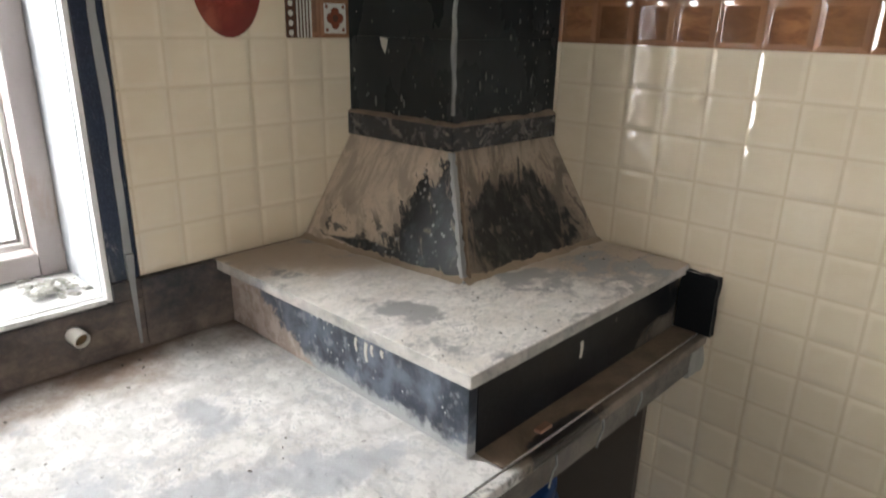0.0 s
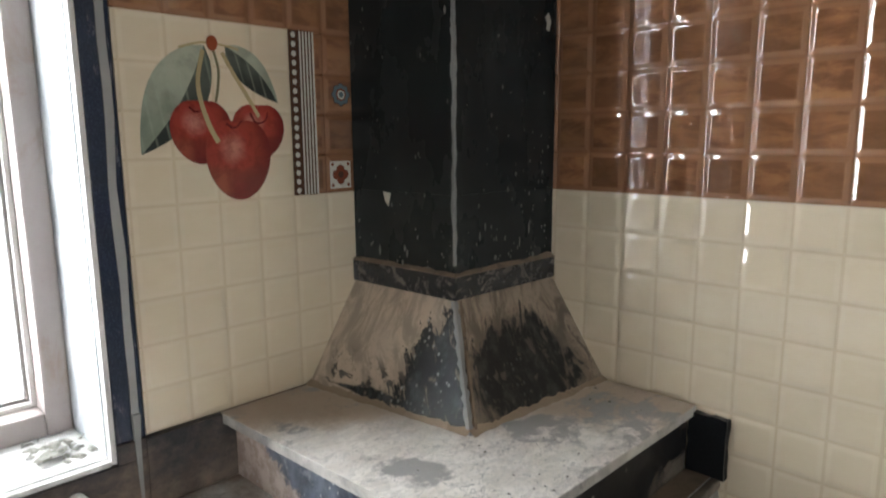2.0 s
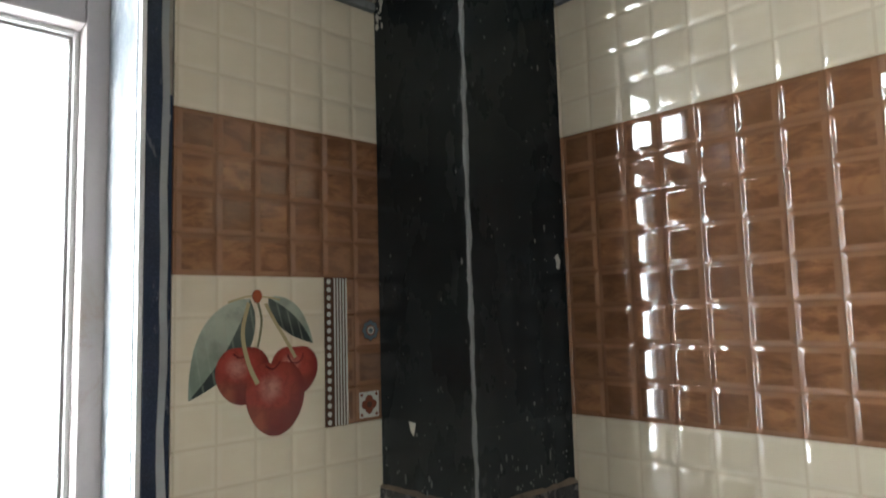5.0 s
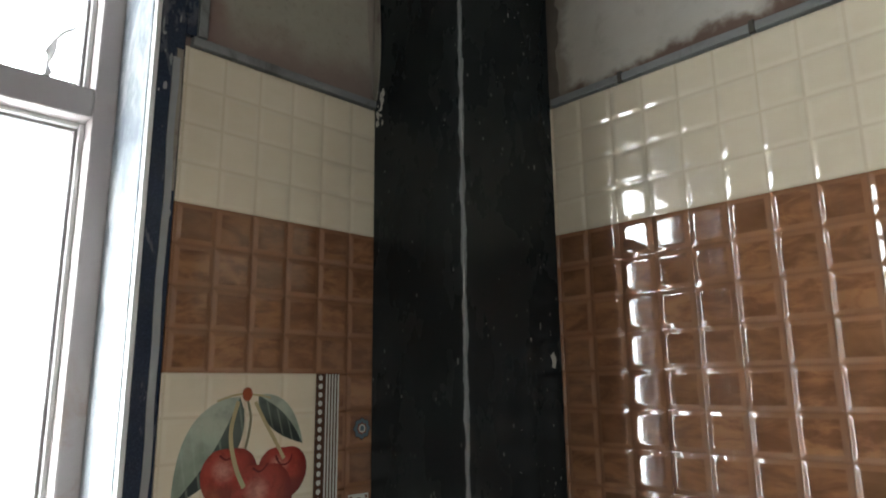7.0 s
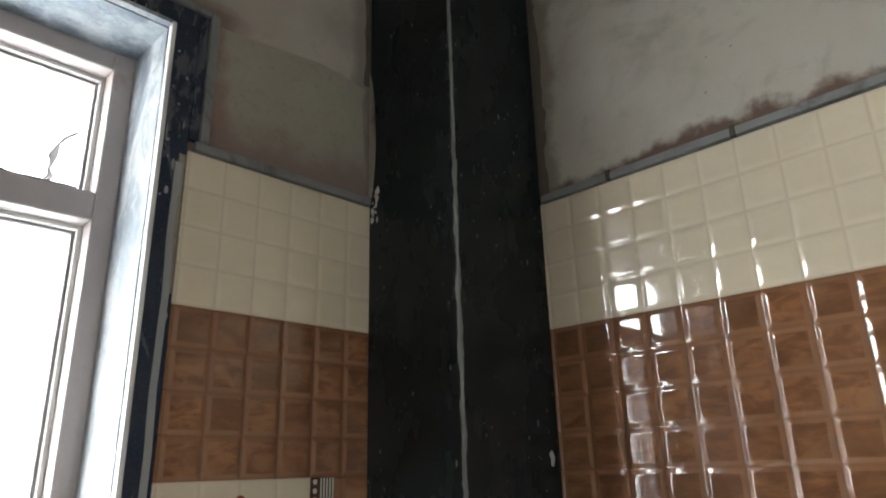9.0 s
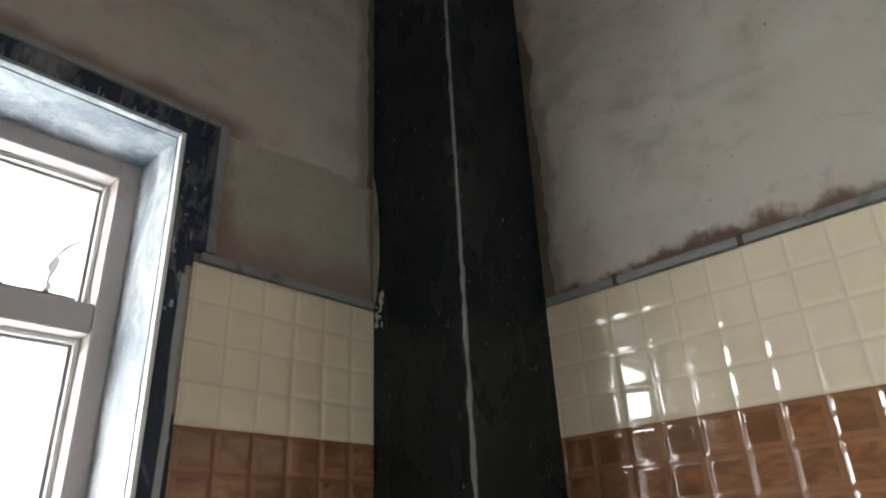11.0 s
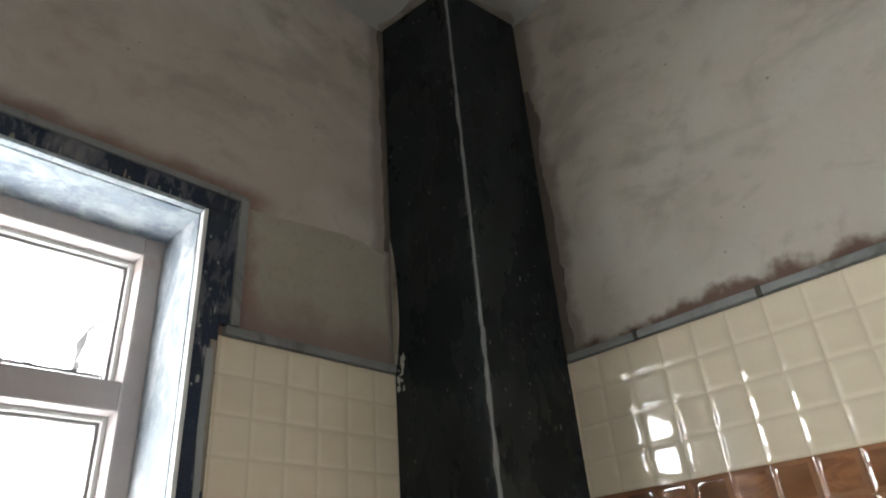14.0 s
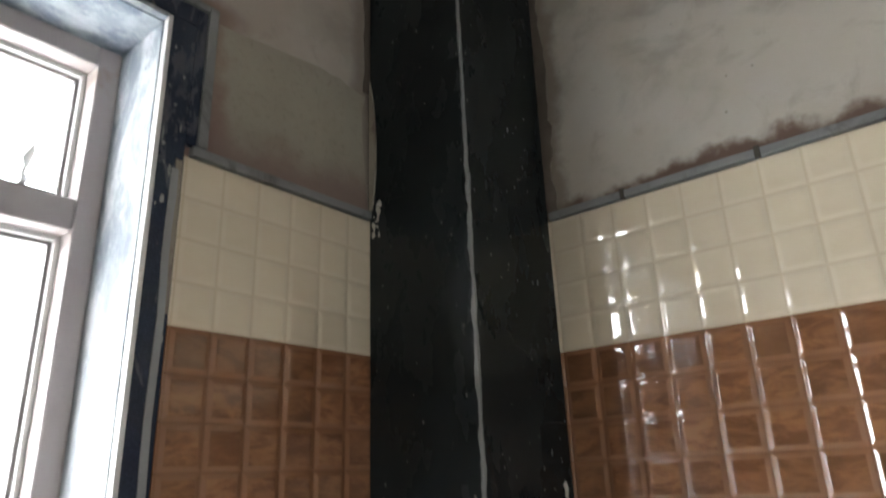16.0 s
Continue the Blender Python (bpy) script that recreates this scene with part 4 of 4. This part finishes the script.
JOINTS = [H2 + 0.0005, 1.335, 2.262, CEIL - 0.0005]
for k, (z0, z1) in enumerate(zip(JOINTS, JOINTS[1:])):
    mt = M_DUCT
    d = (0.0006, 0.0, 0.0010)[k]
    lean = 0.02 * max(0, (z1 - 2.2)) if k == 2 else 0
    P = [grow(p, -d) for p in (A1, B1, C1)]
    Q = [P[0], (P[1][0] + lean, P[1][1] + lean), (P[2][0], P[2][1] - lean * 0.4)]
    face("flue_slab", P[0], P[1], Q[0], Q[1], z0, z1 - 0.0001, 0.016, mt, "black polished granite slab with white flecks", 0.0004)
    face("flue_slab", P[1], P[2], Q[1], Q[2], z0, z1 - 0.0001, 0.016, mt, "black polished granite slab with white flecks", 0.0004)


def joint_strip(x0, y0, z0, x1, y1, z1, w, n, seed, out=0.0022):
    """Filler smeared down an outer corner, uneven in width."""
    bm = bmesh.new()
    rings = []
    for i in range(n + 1):
        k = i / n
        c = Vector((x0 + (x1 - x0) * k, y0 + (y1 - y0) * k, z0 + (z1 - z0) * k))
        wa = w * (0.75 + 0.7 * noise.noise((seed, k * 23, 0)) + 0.5 * noise.noise((seed, k * 90, 5)))
        wb = w * (0.75 + 0.7 * noise.noise((seed + 9, k * 19, 0)) + 0.5 * noise.noise((seed, k * 80, 15)))
        wa, wb = max(wa, 0.002), max(wb, 0.002)
        rings.append([bm.verts.new(c + Vector(o)) for o in ((-0.001, wa, 0), (-out, wa * 0.8, 0), (-out, -out, 0), (wb * 0.8, -out, 0), (wb, -0.001, 0), (0.002, 0.002, 0))])
    for a, b in zip(rings, rings[1:]):
        for j in range(6):
            bm.faces.new((a[j], a[(j + 1) % 6], b[(j + 1) % 6], b[j]))
    bm.faces.new(rings[0])
    bm.faces.new(rings[-1][::-1])
    bmesh.ops.recalc_face_normals(bm, faces=bm.faces)
    return bm


part("corner_joint", joint_strip(B1[0], B1[1], H2 + 0.02, B1[0], B1[1], 2.26, 0.0070, 130, 1.3), M_JOINT, ch, "pale filler down the corner joint")
part("corner_joint", joint_strip(B1[0] + 0.0025, B1[1] + 0.0025, 2.262, B1[0] + 0.0255, B1[1] + 0.0255, CEIL - 0.003, 0.0065, 120, 6.3), M_JOINT, ch, "pale filler down the corner joint")
part("corner_joint", joint_strip(B0[0] + 0.011, B0[1] - 0.0035, H0 + 0.001, B1[0] + 0.011, B1[1] - 0.0035, H1 - 0.004, 0.005, 24, 8.1, 0.002), M_LEDGE, ch, "brown filler beside the corner")
part("corner_joint", joint_strip(B0[0], B0[1], H0 + 0.001, B1[0], B1[1], H1 - 0.004, 0.010, 24, 3.1, 0.003), M_CEMENT, ch, "grey filler down the hood's corner")


def flake(pts, place):
    return plate(pts, place, 0.0002, 0.0016)


on_left = lambda u, v, h: (-0.297 - 0.0257 * (u + 0.001) - 0.0006 - h, u, v)
on_right = lambda u, v, h: (u, -0.280 - 0.0242 * (u + 0.001) - 0.0006 - h, v)
part("flake", flake([(-0.112, 1.332), (-0.092, 1.334), (-0.096, 1.318), (-0.105, 1.306), (-0.109, 1.318)], on_left), M_WHITE, ch, "white splash of filler")
part("flake", flake([(-0.040, 1.663), (-0.030, 1.671), (-0.022, 1.656), (-0.027, 1.637), (-0.036, 1.640), (-0.034, 1.652)], on_right), M_WHITE, ch, "white splash of filler")
for i in range(120):
    right = i % 3 > 0
    u, v = -0.265 + 0.25 * random.random(), (1.205 + 0.95 * random.random() ** 1.6) if i < 96 else 2.15 + 0.8 * random.random()
    if right and random.random() < 0.4:
        u = -0.015 - 0.06 * random.random()
    s_ = 0.0006 + 0.0017 * random.random() ** 3
    l = s_ * (1 + 2.5 * random.random())
    pts = [(u + s_ * math.cos(a) * (0.7 + 0.5 * random.random()), v + l * math.sin(a)) for a in (0, 1, 2, 3, 4, 5)]
    part("fleck", flake(pts, on_right if right else on_left), M_FLECK, ch)

for i in range(14):
    u, v = -0.008 - 0.03 * random.random(), 2.19 + 0.09 * random.random()
    part("splash", flake(blot(u, v, 0.002 + 0.006 * random.random() ** 2, 0.003 + 0.011 * random.random() ** 2), on_left), M_WHITE, ch)
for i in range(22):
    right = i % 2
    u, v = -0.26 + 0.24 * random.random(), 1.20 + 0.10 * random.random() ** 2
    part("splash", flake(blot(u, v, 0.0012 + 0.002 * random.random(), 0.003 + 0.009 * random.random() ** 2), on_right if right else on_left), M_FLECK, ch)

part("plaster_bulge", plate([(-0.0015, 2.252), (-0.010, 2.252), (-0.016, 2.29), (-0.021, 2.34), (-0.022, 2.40), (-0.020, 2.47), (-0.014, 2.53), (-0.006, 2.575), (-0.0015, 2.59)], on_left, 0.0, 0.004), M_PATCH, ch, "plaster smeared over the flue's edge")
for k, (p, q) in enumerate(((A1, B1), (B1, C1))):
    p, q = Vector(p), Vector(q)
    n = Vector((q.y - p.y, p.x - q.x)).normalized()
    n = -n if n.x + n.y > 0 else n
    inset = Vector((0.024, 0.024)) 
    a, b = (p, q + inset) if k == 0 else (p + inset, q)
    bm, rings = bmesh.new(), []
    for i in range(25):
        o = a.lerp(b, i / 24)
        w = 0.010 + 0.022 * max(0, noise.noise((o.x * 16, o.y * 16, 3)) + 0.3)
        rings.append([bm.verts.new(x) for x in ((*(o - n * 0.006), CEIL - 0.0004), (*(o - n * 0.006), CEIL - 0.004), (*(o + n * w), CEIL - 0.004), (*(o + n * (w + 0.006)), CEIL - 0.0004))])
    for g_, h_ in zip(rings, rings[1:]):
        for j in range(4):
            bm.faces.new((g_[j], g_[(j + 1) % 4], h_[(j + 1) % 4], h_[j]))
    bmesh.ops.recalc_face_normals(bm, faces=bm.faces)
    part("ceiling_smear", bm, M_PATCH, ch, "grey plaster smeared on the ceiling round the flue")

# ---- pipe stub ----
pipe = thing("drain_pipe", (-0.855, -0.02, 0.888), "short white plastic pipe stub out of the upstand", "pipe")
c, d = Vector((-0.857, 0.0, 0.893)), Vector((0.22, -1.0, -0.20)).normalized()
bm = bmesh.new()
q = d.to_track_quat("Z", "Y")
rings = [[bm.verts.new(c + d * s_ + q @ Vector((r_ * math.cos(a * math.tau / 28), r_ * math.sin(a * math.tau / 28), 0))) for a in range(28)] for s_, r_ in ((-0.005, 0.0130), (0.031, 0.0130), (0.032, 0.0125), (0.032, 0.0113), (0.031, 0.0109), (0.008, 0.0107))]
for a, b in zip(rings, rings[1:]):
    for i in range(28):
        bm.faces.new((a[i], a[(i + 1) % 28], b[(i + 1) % 28], b[i]))
part("stub", bm, M_PVC, pipe, smooth=True)
part("pipe_dirt", tube([c + d * 0.009, c + d * 0.026], [0.0106, 0.0106], 20), M_PVC_IN, pipe, "brown dirt inside the pipe")


# ---- crumbs and dust heaps ----
def crumbs(count, spot, material, smin, smax, name, label):
    bm = bmesh.new()
    for _ in range(count):
        x, y, z = spot()
        s = smin + (smax - smin) * random.random() ** 3
        a, l, w, h = random.random() * 6.28, s, s * (0.3 + 0.5 * random.random()), s * 0.4
        ca, sa = math.cos(a), math.sin(a)
        lo = [(x + ca * u * l - sa * v * w, y + sa * u * l + ca * v * w, z) for u, v in ((-1, -1), (1, -0.7), (0.8, 1), (-0.7, 0.8))]
        hexa(bm, lo, [(x + (p[0] - x) * 0.6, y + (p[1] - y) * 0.6, z + h) for p in lo])
    return tagged(part(name, bm, material), label, "rubble", kind="stuff")


crumbs(190, lambda: (-0.62 - 0.75 * random.random(), -0.62 * random.random() - 0.02, CT + 0.0015), M_CHIP, 0.0008, 0.0045, "counter_crumbs", "dark mortar crumbs strewn over the worktop")
crumbs(110, lambda: (-0.58 * random.random() - 0.01, -0.40 - 0.19 * random.random(), PT + 0.0008), M_CHIP, 0.0008, 0.003, "slab_crumbs", "fine dark grit on the slab")
crumbs(70, lambda: (-0.85 + 0.022 * random.gauss(0, 1), 0.085 + 0.022 * random.gauss(0, 1), WZ0 + 0.0002 + 0.012 * random.random()), M_MORTAR, 0.003, 0.012, "sill_rubble", "small heap of mortar rubble on the sill")
chip = tagged(part("tile_chip", ragged(box(-0.478, -0.452, -0.628, -0.616, CT + 0.0025, CT + 0.008, 0.001), 0.002, 90), M_TERRA), "broken terracotta chip on the worktop ledge", "tile chip")


# ---- edge trim along the top of the tiling ----
tn = thing("trim_tile_north", (-0.5, 0, TOP), "grey cement-filled edge trim on top of the tiles", "tile trim", kind="structure")
part("trim_strip", ragged(box(-0.7300, -0.2965, -0.007, 0.0095, TOP + 0.003, TOP + 0.0205, 0.002), 0.0012, 30, 2), M_TRIM, tn)
te = thing("trim_tile_east", (0, -1.0, TOP), "grey cement-filled edge trim on top of the tiles", "tile trim", kind="structure")
ys = [-0.285, -0.468, -0.742, -1.19, -1.64]
for a, b in zip(ys, ys[1:]):
    part("trim_strip", ragged(box(-0.007, 0.0095, b + 0.001, a - 0.001, TOP + 0.003, TOP + 0.0205, 0.002), 0.0012, 30, 2), M_TRIM, te)
    part("mortar_dab", ragged(box(-0.009, 0.0, b - 0.005, b + 0.006, TOP + 0.0005, TOP + 0.024, 0.002), 0.002, 60), M_CHIP, te)


# ---- tiles ----
B = 0.075
# inset from the joint, height, cut corner: rounded groove, sloping bevel, rounded lip, flat face
RINGS = ((0.0003, -0.0038, 0.0), (0.0014, -0.0037, 0.0002), (0.0026, -0.0032, 0.0006), (0.0080, -0.0007, 0.0034), (0.0094, -0.0003, 0.0042), (0.0110, -0.0001, 0.0050), (0.0126, 0.0, 0.0056), (0.0140, 0.0, 0.0060))


def tile(wall, put, flip, u0, u1, v0, v1, ou, ov, glaze, body, relief=1.0, clip=None, label=""):
    """A pressed tile of 75 mm blocks; ou, ov: a corner of the block grid."""
    bm = bmesh.new()
    layer = bm.loops.layers.uv.verify()

    def add(pts, uvs, mi):
        f = bm.faces.new([bm.verts.new(put(*p)) for p in pts]) if not isinstance(pts[0], bmesh.types.BMVert) else bm.faces.new(pts)
        f.material_index = mi
        for lp, w in zip(f.loops, uvs):
            lp[layer].uv = w
        if flip:
            f.normal_flip()

    i0, i1 = math.floor((u0 - ou) / B + 1e-4), math.ceil((u1 - ou) / B - 1e-4)
    j0, j1 = math.floor((v0 - ov) / B + 1e-4), math.ceil((v1 - ov) / B - 1e-4)
    for i in range(i0, i1):
        for j in range(j0, j1):
            a, b = max(u0, ou + i * B), min(u1, ou + (i + 1) * B)
            c, d_ = max(v0, ov + j * B), min(v1, ov + (j + 1) * B)
            if clip:
                lim = clip(a, b, c, d_)
                if lim is None:
                    continue
                a, b, c, d_ = lim
            if b - a < 0.004 or d_ - c < 0.004:
                continue
            k = min(1.0, (b - a) / B, (d_ - c) / B)
            rings = []
            for s, h, e in RINGS:
                s, e = s * k, e * k
                x0, x1, y0, y1 = a + s, b - s, c + s, d_ - s
                q = ((x0 + e, y0), (x1 - e, y0), (x1, y0 + e), (x1, y1 - e), (x1 - e, y1), (x0 + e, y1), (x0, y1 - e), (x0, y0 + e)) if e else ((x0, y0), (x1, y0), (x1, y0), (x1, y1), (x1, y1), (x0, y1), (x0, y1), (x0, y0))
                rings.append([(bm.verts.new(put(x, y, h * relief)), ((x - ou) / B + 40, (y - ov) / B + 40)) for x, y in q])
            for r, s in zip(rings, rings[1:]):
                for m_ in range(8):
                    n_ = (m_ + 1) % 8
                    q = (r[m_], r[n_], s[n_], s[m_])
                    add([x[0] for x in q], [x[1] for x in q], 0)
            add([x[0] for x in rings[-1]], [x[1] for x in rings[-1]], 0)
            g = -0.0043 * relief
            add([(a, c, g), (b, c, g), (b, d_, g), (a, d_, g)], [(0, 0)] * 4, 1)
            e2 = -0.009
            for p, q in (((a, c), (b, c)), ((b, c), (b, d_)), ((b, d_), (a, d_)), ((a, d_), (a, c))):
                add([(*p, e2), (*q, e2), (*q, g), (*p, g)], [(0, 0)] * 4, 1)
    if not bm.verts:
        bm.free()
        return None
    for f in bm.faces:
        f.smooth = f.material_index == 0
    return part("tile", bm, [glaze, body], wall, label)


# the wall beside the window
OU, OV = -0.435, ZB
T0, T1 = -0.741, -0.286
gap = 0.0
tile(wall_north, on_north, False, T0, T1, ZB + 0.6 + gap, TOP, OU, OV, M_CREAM, M_CREAM_BODY, 0.6)
tile(wall_north, on_north, False, T0, T1, ZB + 0.3 + gap, ZB + 0.6 - gap, OU, OV, M_BROWN, M_BROWN_BODY)
tile(wall_north, on_north, False, T0, T1, ZB - 0.3 + gap, ZB - gap, OU, OV, M_CREAM, M_CREAM_BODY, 0.6)
tile(wall_north, on_north, False, T0, T1, 0.956, ZB - 0.3 - gap, OU, OV, M_CREAM, M_CREAM_BODY, 0.6)
deco = tile(wall_north, on_north, False, T0, OU, ZB + gap, ZB + 0.3 - gap, OU, OV, M_CREAM, M_CREAM_BODY, 0.45, label="cream tile printed with three red cherries and leaves")
deco2 = tile(wall_north, on_north, False, OU + 0.053, T1, ZB + gap, ZB + 0.3 - gap, OU, OV, M_BROWN, M_BROWN_BODY, label="brown tile end with printed motifs")
part("border_print", plate([(OU + 0.0006, ZB + gap), (OU + 0.0525, ZB + gap), (OU + 0.0525, ZB + 0.3 - gap), (OU + 0.0006, ZB + 0.3 - gap)], on_north, -0.009, -0.0002), M_PBROWN, deco2, "dark brown border with white dots and lines")


def oval(cu, cv, ru, rv, n=32, heart=0.0, lean=0.0):
    pts = []
    for i in range(n):
        a = math.tau * i / n
        u, v = ru * math.cos(a), rv * math.sin(a)
        v -= heart * rv * math.exp(-((a - math.pi / 2) / 0.35) ** 2)
        u *= 1 + 0.10 * math.sin(a)
        pts.append((cu + u + lean * v, cv + v))
    return pts


for i in range(18):
    part("dot", plate(oval(OU + 0.010, ZB + 0.0085 + i * 0.01665, 0.0048, 0.0052, 10), on_north, -0.0002, 0.0004), M_WHITE, deco2)
for i in range(5):
    u = OU + 0.0225 + i * 0.0070
    part("line", plate([(u, ZB + 0.001), (u + 0.0034, ZB + 0.001), (u + 0.0034, ZB + 0.299), (u, ZB + 0.299)], on_north, -0.0002, 0.0004), M_WHITE, deco2)
for r, mt, h in ((0.0215, M_PBROWN, 0.0004), (0.0195, M_PBLUE, 0.0007), (0.0115, M_PRED, 0.0010), (0.0085, M_WHITE, 0.0013), (0.0055, M_PBLUE, 0.0016)):
    pts = [(-0.3215 + r * (1 + 0.08 * math.cos(8 * a)) * math.cos(a), 1.519 + r * (1 + 0.08 * math.cos(8 * a)) * math.sin(a)) for a in (math.tau * i / 40 for i in range(40))]
    part("rosette", plate(pts, on_north, 0.0, h), mt, deco2, "slate-blue printed rosette")
part("motif", plate([(-0.353, 1.338), (-0.303, 1.338), (-0.303, 1.391), (-0.353, 1.391)], on_north, 0.0, 0.0005), M_WHITE, deco2, "white square with a rust-brown flower")
for a0 in range(4):
    a = a0 * math.pi / 2
    pts = oval(-0.328 + 0.010 * math.cos(a), 1.3645 + 0.010 * math.sin(a), 0.0095, 0.0095, 16)
    part("petal", plate(pts, on_north, 0.0, 0.0009 + 0.0002 * a0), M_PRED, deco2)
part("petal", plate(oval(-0.328, 1.3645, 0.0065, 0.0065, 14), on_north, 0.0, 0.0019), M_PBROWN, deco2)
for u, v in ((-0.347, 1.344), (-0.309, 1.344), (-0.347, 1.385), (-0.309, 1.385)):
    part("corner_dot", plate(oval(u, v, 0.0035, 0.0035, 10), on_north, 0.0, 0.0009), M_PRED, deco2)


def leaf(root, tip, bulge_a, bulge_b, pale_first):
    r, t_ = Vector(root), Vector(tip)
    d = t_ - r
    n = Vector((-d.y, d.x)).normalized()

    def side(bulge, k0=0.45):
        return [r + d * k + n * bulge * math.sin(math.pi * k ** 0.8) ** 0.9 for k in (i / 14 for i in range(15))]
    mid = [r + d * k + n * 0.012 * math.sin(math.pi * k) for k in (i / 14 for i in range(15))]
    for edge, mt in ((side(bulge_a), M_LEAF_PALE if pale_first else M_LEAF_DARK), (side(bulge_b), M_LEAF_DARK if pale_first else M_LEAF_PALE)):
        part("leaf", plate([tuple(p) for p in mid] + [tuple(p) for p in edge[-2:0:-1]], on_north, 0.0, 0.0005), mt, deco)


leaf((-0.597, 1.588), (-0.711, 1.412), -0.047, 0.050, True)
leaf((-0.560, 1.590), (-0.463, 1.499), 0.030, -0.024, True)
part("cherry", plate(oval(-0.610, 1.449, 0.0535, 0.0545, 36, 0.10), on_north, 0.0, 0.0006), M_FRUIT, deco)
part("cherry", plate(oval(-0.504, 1.450, 0.0510, 0.0500, 36, 0.12), on_north, 0.0, 0.0009), M_FRUIT, deco)
part("cherry", plate(oval(-0.5445, 1.403, 0.0610, 0.0725, 36, 0.14), on_north, 0.0, 0.0012), M_FRUIT, deco)
part("stem", ribbon([(-0.600, 1.580), (-0.611, 1.535), (-0.609, 1.500), (-0.597, 1.460), (-0.582, 1.430)], 0.0065, on_north, 0.0, 0.0016, 1.35), M_STEM, deco)
part("stem", ribbon([(-0.581, 1.580), (-0.574, 1.550), (-0.577, 1.520), (-0.582, 1.497)], 0.0042, on_north, 0.0, 0.0010), M_STEM2, deco)
part("stem", ribbon([(-0.566, 1.578), (-0.547, 1.545), (-0.527, 1.514), (-0.503, 1.474)], 0.0055, on_north, 0.0, 0.0016, 1.2), M_STEM, deco)
part("stem", ribbon([(-0.640, 1.581), (-0.600, 1.592), (-0.560, 1.590), (-0.535, 1.585)], 0.0035, on_north, 0.0, 0.0007), M_STEM, deco)
part("fruit_fold", ribbon([(-0.520, 1.480), (-0.512, 1.466), (-0.500, 1.463), (-0.489, 1.470), (-0.486, 1.482)], 0.004, on_north, 0.0, 0.0014, 0.5), M_FOLD, deco)
part("fruit_fold", ribbon([(-0.566, 1.462), (-0.555, 1.455), (-0.545, 1.458), (-0.536, 1.468)], 0.004, on_north, 0.0, 0.0016, 0.5), M_FOLD, deco)
part("fruit_fold", ribbon([(-0.630, 1.488), (-0.618, 1.480), (-0.606, 1.484)], 0.004, on_north, 0.0, 0.0010, 0.5), M_FOLD, deco)
part("knob", plate(oval(-0.583, 1.592, 0.0095, 0.0125, 16), on_north, 0.0, 0.0019), M_KNOB, deco)


def east_clip(a, b, c, d_):
    """Keeps tiles clear of the masonry under the worktop."""
    if d_ <= CT - 0.02 and b > -0.556:
        if a >= -0.556 - 0.003:
            return None
        b = -0.5565
    return a, b, c, d_


cols = [-0.286 - 0.45 * i for i in range(4)]
for a, b, tilt in zip(cols, cols[1:], (0.009, -0.001, 0.001)):
    def leaning(u, v, h, mid=(a + b) / 2, k=tilt):
        """Leans the tiles of a column a little, to shift the window's reflection."""
        return on_east(u, v, h + k * (u - mid))
    for z0, z1, g_, bd in ((ZB + 0.6, TOP, M_CREAM, M_CREAM_BODY), (ZB + 0.3, ZB + 0.6, M_BROWN, M_BROWN_BODY), (ZB, ZB + 0.3, M_BROWN, M_BROWN_BODY), (ZB - 0.3, ZB, M_CREAM, M_CREAM_BODY), (ZB - 0.6, ZB - 0.3, M_CREAM, M_CREAM_BODY), (ZB - 0.9, ZB - 0.6, M_CREAM, M_CREAM_BODY), (ZB - 1.2, ZB - 0.9, M_CREAM, M_CREAM_BODY), (0.0, ZB - 1.2, M_CREAM, M_CREAM_BODY)):
        tile(wall_east, leaning, True, b + gap, a - gap if a < cols[0] else -0.268, z0 + gap, z1 - gap, cols[0], ZB, g_, bd, 0.57 if g_ is M_CREAM else 1.0, clip=east_clip)
